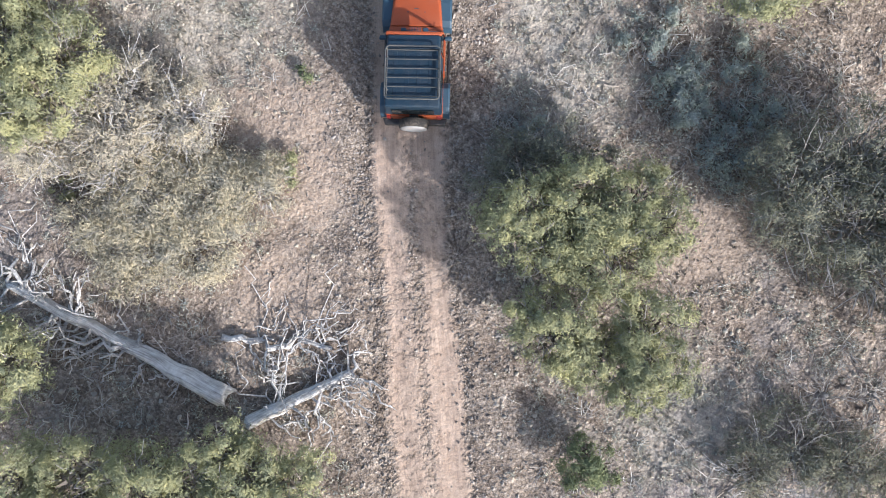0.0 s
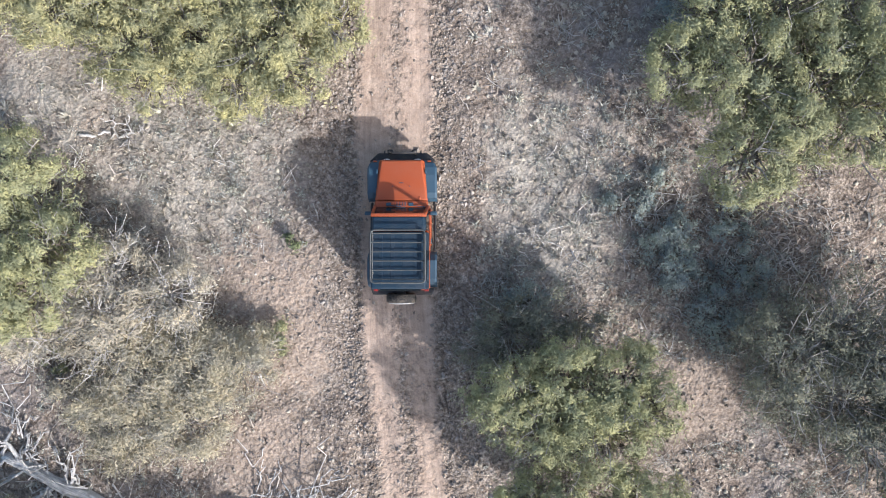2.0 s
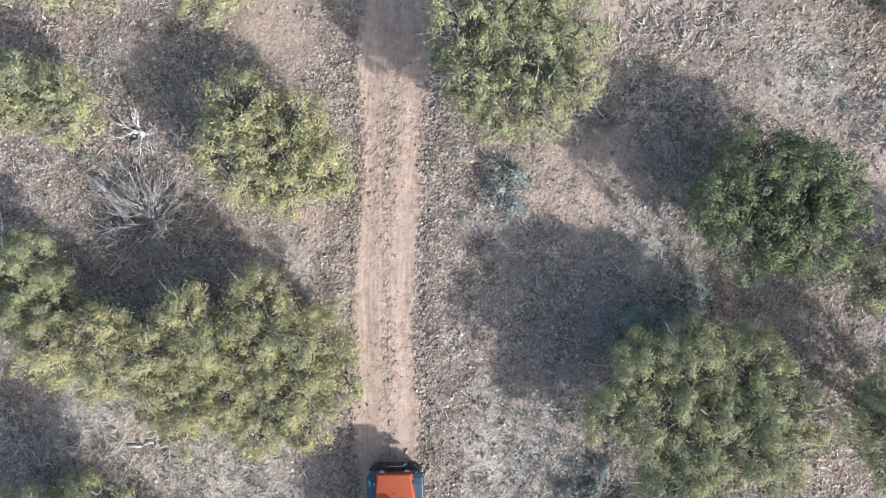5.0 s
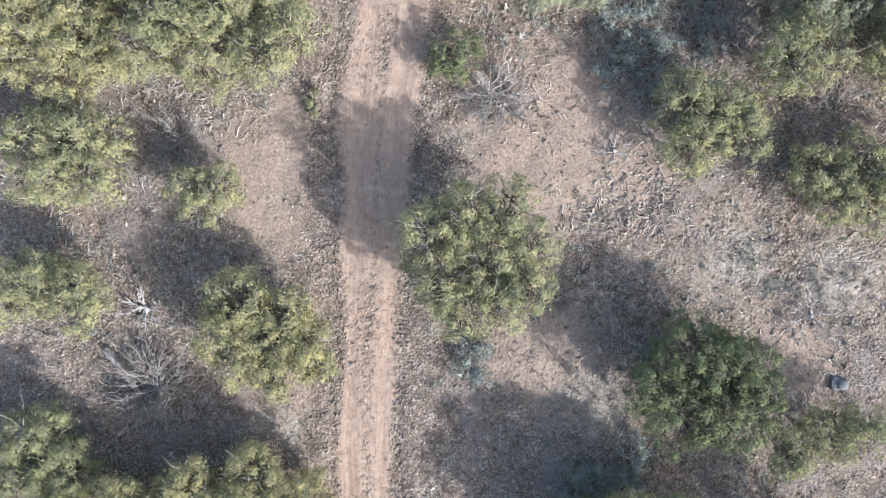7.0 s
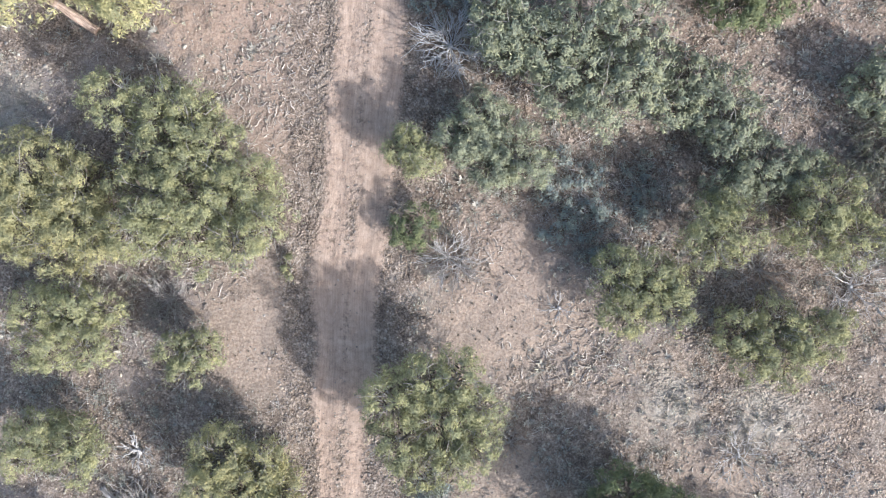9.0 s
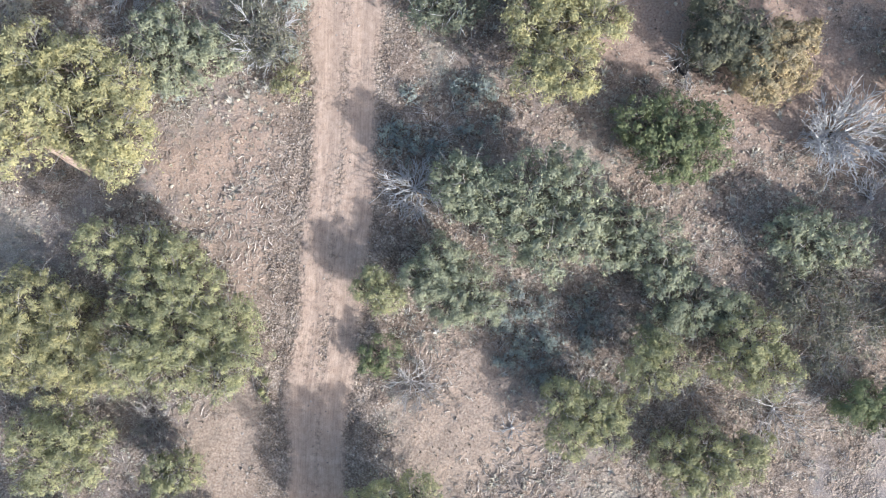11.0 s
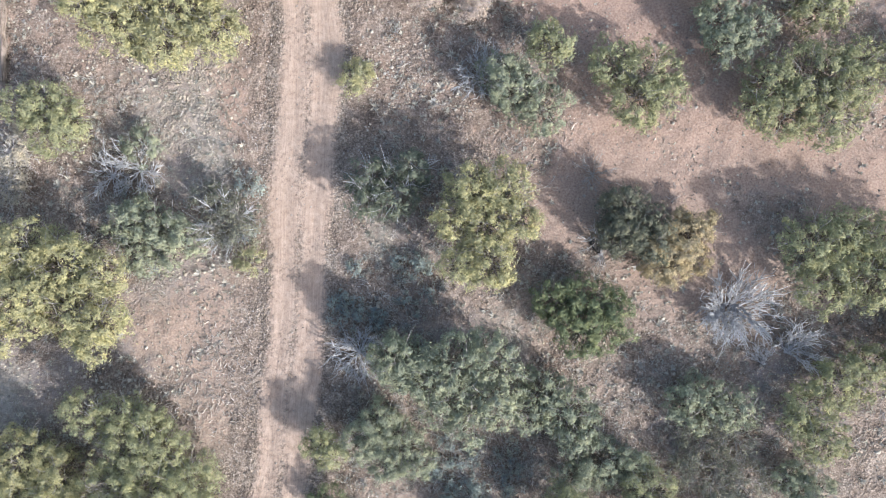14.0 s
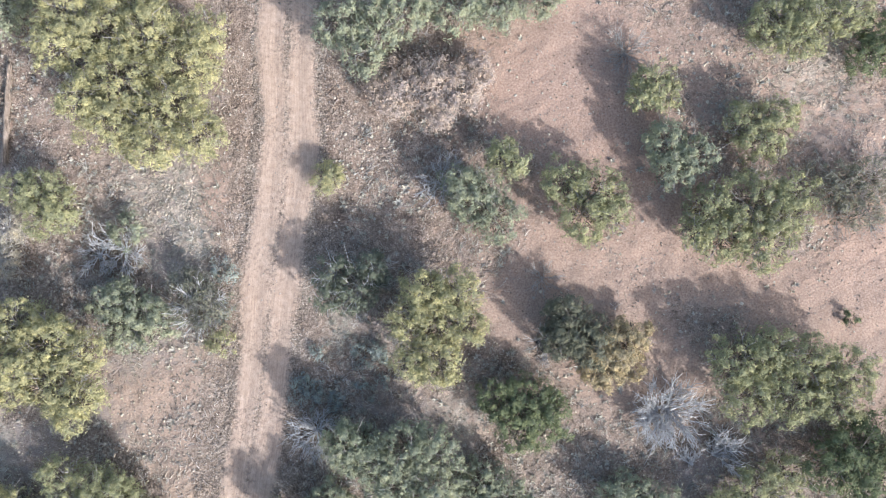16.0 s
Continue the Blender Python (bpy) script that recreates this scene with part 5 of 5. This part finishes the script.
plant("olive", 3.2, -15.69, 22.57, [(-1.26, 0.41, 1.11), (0.37, 0.83, 1.07), (1.60, 0.98, 0.70), (-0.45, -0.94, 1.19), (1.20, -0.73, 0.90)])
plant("olive", 2.4, 13.55, 25.49, [(-1.81, 0.09, 1.03), (-0.25, 0.52, 1.03), (1.17, 0.22, 1.12), (0.14, -0.83, 1.03), (1.99, 1.02, 0.79), (-0.99, -0.97, 0.84)])
plant("olive", 0.5, -7.20, 25.94, [(-0.00, 0.00, 0.44)])
plant("olive", 2.8, 7.53, 26.87, [(-1.19, 0.63, 1.02), (0.23, 0.34, 1.25), (1.05, -0.72, 0.83), (-0.54, -0.92, 1.02), (1.14, 0.45, 0.79)])
plant("gold", 3.2, -17.32, 27.41, [(-0.47, 1.37, 1.65), (1.48, 0.90, 1.33), (-0.45, -0.73, 1.60), (1.47, -0.96, 1.60), (2.73, -1.63, 0.78), (-2.19, 0.00, 1.60)])
plant("dark", 1.2, -2.11, 28.30, [(0.17, 0.10, 0.86), (-0.39, -0.21, 0.58)])
plant("dark", 2.0, 20.89, 28.93, [(-0.78, 0.11, 1.12), (0.78, -0.11, 1.12)])
plant("olive", 3.8, -11.28, 29.10, [(-3.39, 2.76, 1.13), (-1.31, 2.77, 1.17), (0.10, 2.59, 0.99), (-0.86, 0.99, 1.63), (0.93, 1.43, 1.17), (-1.32, -0.90, 1.40), (0.47, -0.46, 1.63), (2.28, -0.24, 1.40), (3.55, -1.23, 0.95), (0.21, -2.09, 1.53), (2.53, -2.27, 0.95), (-1.61, -2.31, 1.13)])
plant("olive", 3.0, 10.35, 29.71, [(0.52, 0.00, 1.15), (-0.53, -0.41, 0.99), (-0.24, 0.59, 0.82)])
plant("olive", 2.7, 14.84, 30.59, [(-0.24, 0.79, 1.32), (-0.91, -0.54, 0.99), (0.90, -0.58, 1.21)])
plant("olive", 2.3, -2.49, 31.33, [(-0.35, -0.00, 0.84), (0.39, -0.27, 0.84), (-0.05, 0.39, 0.70)])
plant("sage", 2.6, 0.76, 32.08, [(-0.51, 0.91, 1.27), (-1.22, -0.02, 1.11), (0.73, -0.04, 1.27), (0.01, -0.97, 0.94), (1.65, -0.76, 0.83)])
plant("mixed", 1.5, 18.79, 32.16, [(-0.69, 0.76, 1.24), (0.81, 0.10, 1.24), (-0.17, -1.15, 1.07)])
plant("sage", 2.2, 12.13, 32.25, [(-0.07, 0.26, 1.45), (1.48, 0.18, 1.00), (-1.34, -0.74, 1.00)])
plant("sage", 1.8, 22.70, 32.55, [(0.46, -0.21, 1.07), (-0.74, 0.34, 0.84)])
plant("mixed", 1.2, 17.85, 34.24, [(-0.66, -0.05, 1.28), (1.28, 0.48, 1.28), (0.33, 1.21, 1.02), (-1.05, -1.53, 1.14)])
plant("sage", 2.4, 9.28, 34.76, [(0.51, -0.01, 1.44), (1.19, -1.04, 1.00), (-0.73, 0.95, 1.16), (-1.42, -0.26, 0.94)])
plant("sage", 3.8, 3.79, 35.89, [(-2.87, 0.54, 1.13), (-3.72, 0.84, 0.86), (0.08, 0.92, 1.46), (1.65, 1.39, 1.40), (-0.25, -0.75, 1.57), (1.92, -0.74, 1.46), (0.98, -1.95, 1.13), (-1.43, -0.09, 1.08)])
plant("olive", 2.6, 22.44, 36.05, [(-0.31, 0.99, 1.05), (0.59, -0.70, 1.27), (-1.03, 0.06, 0.77)])
plant("sage", 2.2, 17.20, 36.19, [(-0.27, 0.02, 1.39), (1.42, -0.04, 1.11), (-1.39, 0.02, 0.95)])
plant("sage", 3.2, 0.94, 36.45, [(-0.55, 0.02, 1.05), (0.55, 0.38, 1.05), (-0.00, -0.72, 0.78)])
plant("gold", 4.4, -17.29, 37.84, [(-1.34, 2.01, 1.44), (0.92, 1.23, 1.55), (2.81, 1.20, 1.07), (-0.97, -0.63, 1.65), (1.48, -0.86, 1.65), (3.40, -1.15, 1.07), (-1.77, -2.62, 0.96), (2.90, -2.42, 0.85), (-3.27, 0.42, 1.60)])
plant("olive", 2.0, 24.25, 38.68, [(-0.56, -0.43, 1.42), (0.84, 0.65, 1.16)])
plant("dark", 2.6, 10.14, 40.05, [(-1.67, 0.53, 1.11), (-0.01, 0.60, 1.38), (-0.39, -0.84, 1.38), (1.22, -0.35, 1.27), (1.38, 0.64, 0.77)])
plant("gold", 1.2, -7.85, 40.40, [(0.00, 0.00, 0.74)])
plant("sage", 2.4, -12.98, 41.02, [(-0.18, 0.30, 1.55), (1.27, -0.08, 1.39), (-0.58, -0.88, 1.16), (-1.36, 0.71, 0.94)])
plant("dark", 3.0, 28.72, 41.09, [(-0.57, 0.32, 1.58), (-1.61, -0.84, 1.27), (0.83, 1.22, 1.58), (0.77, -1.00, 1.58)])
plant("mixed", 1.8, -9.41, 42.69, [(-0.12, 0.01, 1.35), (0.79, -0.45, 1.23), (-1.07, 0.74, 0.95)])
plant("tan", 1.4, -21.52, 43.59, [(-0.07, 1.05, 1.07), (0.06, -0.94, 1.13)])
plant("gold", 3.9, 4.25, 44.11, [(-0.94, 1.35, 1.29), (0.90, 1.86, 1.29), (0.06, -0.16, 1.56), (-1.58, -0.10, 0.97), (0.57, -2.01, 1.19), (1.64, 0.31, 0.97), (-1.00, -2.48, 0.97)])
plant("tawny", 2.3, 14.35, 44.21, [(0.22, 0.06, 1.50), (-0.43, -0.87, 1.17), (0.67, 0.96, 1.11), (-0.93, -0.17, 0.89)])
plant("olive", 3.2, 23.85, 44.79, [(-3.04, 0.29, 1.51), (-1.28, 0.95, 1.51), (0.90, 1.05, 1.39), (3.13, 0.85, 1.51), (0.33, -0.96, 1.64), (-2.04, -1.73, 1.32), (2.84, -0.95, 1.14)])
plant("umber", 2.6, 11.83, 44.99, [(-0.16, 0.20, 1.44), (1.04, -0.49, 1.27), (-0.68, 0.97, 1.05), (-0.61, -0.70, 0.99)])
plant("dusk", 2.6, -0.95, 45.42, [(-1.14, 0.24, 1.05), (0.46, -0.26, 1.38), (1.15, 0.95, 0.99), (-1.11, -1.02, 0.83)])
plant("sage", 1.4, -14.43, 45.78, [(0.00, 0.00, 0.98)])
plant("olive", 2.6, -19.15, 46.64, [(-0.14, 0.49, 1.27), (-1.30, 0.44, 1.02), (0.97, -0.12, 1.21), (0.13, -0.93, 1.08)])
plant("dark", 0.6, 27.61, 48.55, [(-0.00, 0.00, 0.43)])
plant("gold", 1.2, -3.50, 51.07, [(-0.10, -0.10, 0.88), (0.23, 0.23, 0.59)])
plant("sage", 2.8, 5.32, 51.18, [(-0.30, 0.19, 1.46), (1.15, -0.67, 1.33), (-1.20, 0.67, 1.08)])
plant("olive", 3.0, 11.22, 52.40, [(-1.42, 0.81, 1.20), (0.55, 0.54, 1.39), (-0.14, -0.87, 1.39), (1.40, -0.58, 0.95)])
plant("olive", 3.2, 20.05, 53.00, [(-2.00, 0.16, 1.39), (0.08, 0.87, 1.70), (2.02, 0.60, 1.39), (1.09, -1.17, 1.45), (-1.40, -1.32, 1.39), (-2.99, -1.30, 0.82), (2.10, 1.88, 1.01)])
plant("olive", 3.0, 6.32, 53.85, [(0.18, -0.13, 1.08), (-0.37, 0.25, 0.76)])
plant("gold", 4.4, -14.71, 54.83, [(-4.33, 0.54, 1.48), (-1.96, 1.62, 1.67), (0.53, 2.07, 1.67), (2.68, 0.87, 1.67), (-0.55, -0.68, 1.92), (2.23, -1.76, 1.92), (4.07, -3.00, 1.36), (-0.69, -3.25, 1.61), (1.72, -4.08, 1.36), (-2.49, -2.31, 1.11), (3.63, 2.64, 1.11), (-4.41, 2.61, 1.36), (-0.82, 4.06, 1.67)])
plant("mixed", 1.8, 26.22, 55.78, [(-1.23, 0.04, 1.42), (0.55, -0.93, 1.42), (0.82, 1.07, 1.29)])
plant("sage", 2.6, 15.73, 55.87, [(-0.71, 0.62, 1.27), (0.98, 0.12, 1.15), (-0.11, -0.89, 1.15)])
plant("pink", 1.8, 1.68, 57.21, [(-2.25, -0.57, 1.42), (-0.40, 0.10, 1.55), (1.51, 0.46, 1.42), (0.51, -1.21, 1.10), (1.97, 1.53, 0.97)])
plant("sage", 2.2, -23.60, 57.50, [(-0.28, -0.57, 1.60), (0.44, 0.89, 1.28)])
plant("olive", 2.6, 20.07, 58.21, [(-0.91, 0.01, 1.15), (0.58, 0.60, 1.27), (0.19, -0.75, 1.15)])
plant("olive", 2.4, 13.74, 59.28, [(-0.08, 0.38, 1.15), (0.50, -0.17, 1.02), (-0.71, -0.55, 0.77)])
plant("sage", 3.4, -2.38, 59.73, [(-1.89, -0.16, 1.38), (0.35, -0.07, 1.38), (-0.28, -1.80, 1.07), (1.70, 1.30, 1.38)])
plant("sage", 3.0, 4.08, 62.50, [(-2.32, -0.77, 1.58), (0.18, -0.32, 1.39), (2.18, 1.02, 1.58)])
plant("dark", 2.4, 25.68, 64.11, [(-0.40, -0.70, 1.15), (0.32, 0.56, 1.28)])
plant("olive", 3.2, 21.27, 64.33, [(-1.76, -0.38, 1.39), (0.07, -0.04, 1.64), (-0.67, -1.14, 1.07), (2.06, 1.12, 1.39)])


# unseen tree, added so that its shade reaches the ground round the logs
plant("olive", 4.0, -2.0, -9.6, [(0.0, 0.0, 1.2), (-1.2, 0.3, 1.0), (1.0, -0.2, 1.0)])

# saltbush, thick where the ground lies in shade
r_salt = np.random.default_rng(77)
for cx, cy, reach in THICKETS + ((5.7, 30.2, 1.8), (7.4, 31.4, 1.6), (5.8, 7.2, 1.6), (6.4, 13.2, 1.7), (8.9, 16.2, 1.4)):
    for _ in range(int(2.2 * reach)):
        a, q = r_salt.uniform(0, 6.28), reach * math.sqrt(r_salt.uniform(0, 0.8))
        px, py = cx + math.cos(a) * q, cy + math.sin(a) * q
        if abs(px - float(road_x(py))) > 2.6:
            k = r_salt.uniform(0.4, 0.75)
            plant("salt", k * 0.75, round(px, 2), round(py, 2), [(0.0, 0.0, k), (r_salt.uniform(-0.6, 0.6), r_salt.uniform(-0.5, 0.5), k * 0.7)])

# leafless shrubs
bare_bush(-14.0, 26.9, 1.4, 1.2, 16, BLEACHED, "bleached dead branches between two wattles", 4, 1.3)
bare_bush(-12.4, 23.9, 1.1, 0.9, 18, GREYWOOD, "grey dead shrub behind a small olive bush", 4, 1.2)
bare_bush(0.0, 26.9, 1.2, 0.6, 16, GREYWOOD, "bluish-grey dead shrub beside bleached wood", 4)
bare_bush(4.5, 25.6, 0.7, 0.4, 9, BLEACHED, "low pale dead twigs on open soil")
bare_bush(3.1, 52.0, 1.5, 1.4, 18, SILVER, "pale forked dead shrub among grey-green leaves", 4, 1.4)
bare_bush(-16.1, 44.1, 1.2, 0.8, 14, SILVER, "low pale dead shrub on stony ground", 4, 1.3)
bare_bush(17.65, 41.3, 1.6, 1.6, 24, SILVER, "leafless pale grey shrub with radiating branches", 4, 1.7, 1.2, 4.2)
bare_bush(18.2, 41.5, 1.8, 1.9, 26, SILVER, "leafless pale grey shrub with wide forking branches", 4, 1.8, -2.6, 4.6)
bare_bush(21.4, 39.4, 1.5, 1.4, 20, SILVER, "leafless grey shrub with thin twigs", 3, 1.6, -0.4, 2.6)
bare_bush(20.3, 38.6, 1.2, 0.9, 9, SILVER, "small leafless grey shrub with stems swept one way", 3, 1.5, 1.5, 1.3)
bare_bush(22.2, 40.4, 1.3, 1.0, 12, GREYWOOD, "leafless grey shrub with thin twigs")
bare_bush(-0.51, 27.2, 1.2, 0.8, 13, BLEACHED, "low bleached dead shrub beside the track")
bare_bush(-12.1, 14.25, 1.5, 0.9, 40, GREYWOOD, "dense grey dead shrub with a fan of fine stems", 3, 1.3)
bare_bush(16.8, 28.0, 1.7, 1.2, 14, BLEACHED, "bleached dead shrub with long stems")
bare_bush(12.9, 28.25, 1.5, 0.9, 16, GREYWOOD, "grey tangled dead shrub")
bare_bush(-1.5, 36.3, 1.45, 1.1, 26, SILVER, "fine pale dead shrub beside the track", 4, 1.3)
bare_bush(-14.7, 44.6, 1.4, 1.0, 18, SILVER, "pale dead shrub with forked twigs", 4, 1.6)
bare_bush(-9.4, 42.2, 1.5, 2.1, 18, SILVER, "half-dead shrub with pale forked branches", 4, 1.6)
bare_bush(12.1, 61.4, 1.3, 1.1, 22, GREYWOOD, "bluish-grey leafless shrub on red soil", 4)
bare_bush(3.1, 19.6, 0.7, 0.5, 14, GREYWOOD, "small grey dead shrub in the shade")
bare_bush(10.8, -1.9, 0.9, 0.6, 10, GREYWOOD, "grey dead shrub with broken stems")
bare_bush(12.1, -1.6, 0.8, 0.5, 8, GREYWOOD, "grey dead shrub with broken stems")
bare_bush(9.4, -4.6, 1.3, 0.6, 12, BLEACHED, "low bleached dead shrub")
bare_bush(12.9, 20.2, 1.2, 0.6, 9, BLEACHED, "low bleached dead shrub on open soil")
bare_bush(26.0, 54.6, 1.7, 1.4, 16, GREYWOOD, "grey tangled dead shrub")
bare_bush(9.8, 47.6, 1.0, 1.0, 14, GREYWOOD, "grey twiggy shrub with pale stems")
bare_bush(-12.95, 17.2, 0.8, 0.4, 9, BLEACHED, "bleached stump with splayed roots", 2, 2.2)

bare_bush(-9.9, 0.8, 1.3, 1.8, 12, BLEACHED, "bleached branches of a half-dead shrub")
bare_bush(-7.85, 2.15, 0.9, 1.7, 9, BLEACHED, "bleached branches of a half-dead shrub")
bare_bush(-10.2, 2.3, 0.9, 1.8, 8, BLEACHED, "bleached branches of a half-dead shrub")
bare_bush(4.5, 52.1, 1.1, 2.7, 11, BLEACHED, "bleached branches standing beside a grey-green bush")
bare_bush(-0.35, 45.2, 1.4, 1.7, 11, GREYWOOD, "grey bare branches beside a yellow-green wattle")
bare_bush(7.1, 34.95, 0.9, 2.4, 9, BLEACHED, "bleached branches among grey-green bushes")
bare_bush(9.9, 4.1, 1.4, 2.6, 12, GREYWOOD, "grey bare branches among dull leaves")
bare_bush(10.8, 2.5, 1.1, 2.2, 10, BLEACHED, "bleached branches among dull leaves")

# fallen trunks
log_thing("log", (-5.75, -5.2), (-12.4, -3.3), 0.28, 0.13, BLEACHED, "fallen grey trunk with many dead boughs", 34, 51)
log_thing("log", (-4.85, -5.8), (-2.3, -3.85), 0.2, 0.12, BLEACHED, "bleached fallen trunk with broken end", 16, 52)
log_thing("dead_bough", (-6.1, -3.6), (-3.0, -3.3), 0.1, 0.06, BLEACHED, "tangle of bleached dead boughs", 17, 53)
log_thing("log", (-14.3, 15.4), (-12.7, 13.8), 0.13, 0.09, GREYWOOD, "short split grey log", 2, 54)
log_thing("log", (-16.95, 35.2), (-19.6, 36.6, 1.3), 0.2, 0.17, REDWOOD, "broken red-brown trunk lying under a tree", 1, 55)
log_thing("log", (-22.8, 48.4), (-23.6, 54.2), 0.2, 0.15, UMBER, "fallen grey-brown trunk with peeling bark", 8, 56)
log_thing("dead_bough", (-11.9, 6.2), (-10.2, 6.5), 0.06, 0.03, BLEACHED, "crooked bleached bough on dry grass", 4, 57)
log_thing("stump", (10.25, 43.95), (10.75, 43.35), 0.17, 0.11, CHARRED, "charred black stump on red soil", 2, 58)
bare_bush(10.75, 44.1, 1.1, 0.6, 10, BLEACHED, "bleached curling boughs beside a charred stump", 3, 1.6)
log_thing("dead_bough", (1.6, 0.6), (2.3, -0.4), 0.05, 0.03, GREYWOOD, "grey bough lying under a tree", 3, 59)


def boulder(x, y, size, label):
    r = np.random.default_rng(int(abs(x * 17 + y * 31)))
    bm = bmesh.new()
    bmesh.ops.create_icosphere(bm, subdivisions=3, radius=1.0)
    a, b = r.uniform(0, 6, 3), r.uniform(0, 6, 3)
    for v in bm.verts:
        k = 1 + 0.16 * math.sin(v.co.x * 3 + a[0]) * math.sin(v.co.y * 3 + a[1]) + 0.1 * math.sin(v.co.z * 5 + b[0] + v.co.x * 4) + r.normal(0, 0.02)
        v.co = Vector((v.co.x * k * size, v.co.y * k * size * 0.75, max(v.co.z, -0.4) * k * size * 0.55))
    ob = part("boulder", bm, ROCK, None)
    ob.location = (x, y, float(surface(np.array(x), np.array(y))) + size * 0.15)
    tagged(ob, label, "rock")


boulder(14.3, 17.75, 0.38, "bluish-grey boulder on open soil")
boulder(-4.62, 16.05, 0.09, "small pale rock lying in the wheel track")

build_brushwood()
build_low_plants()
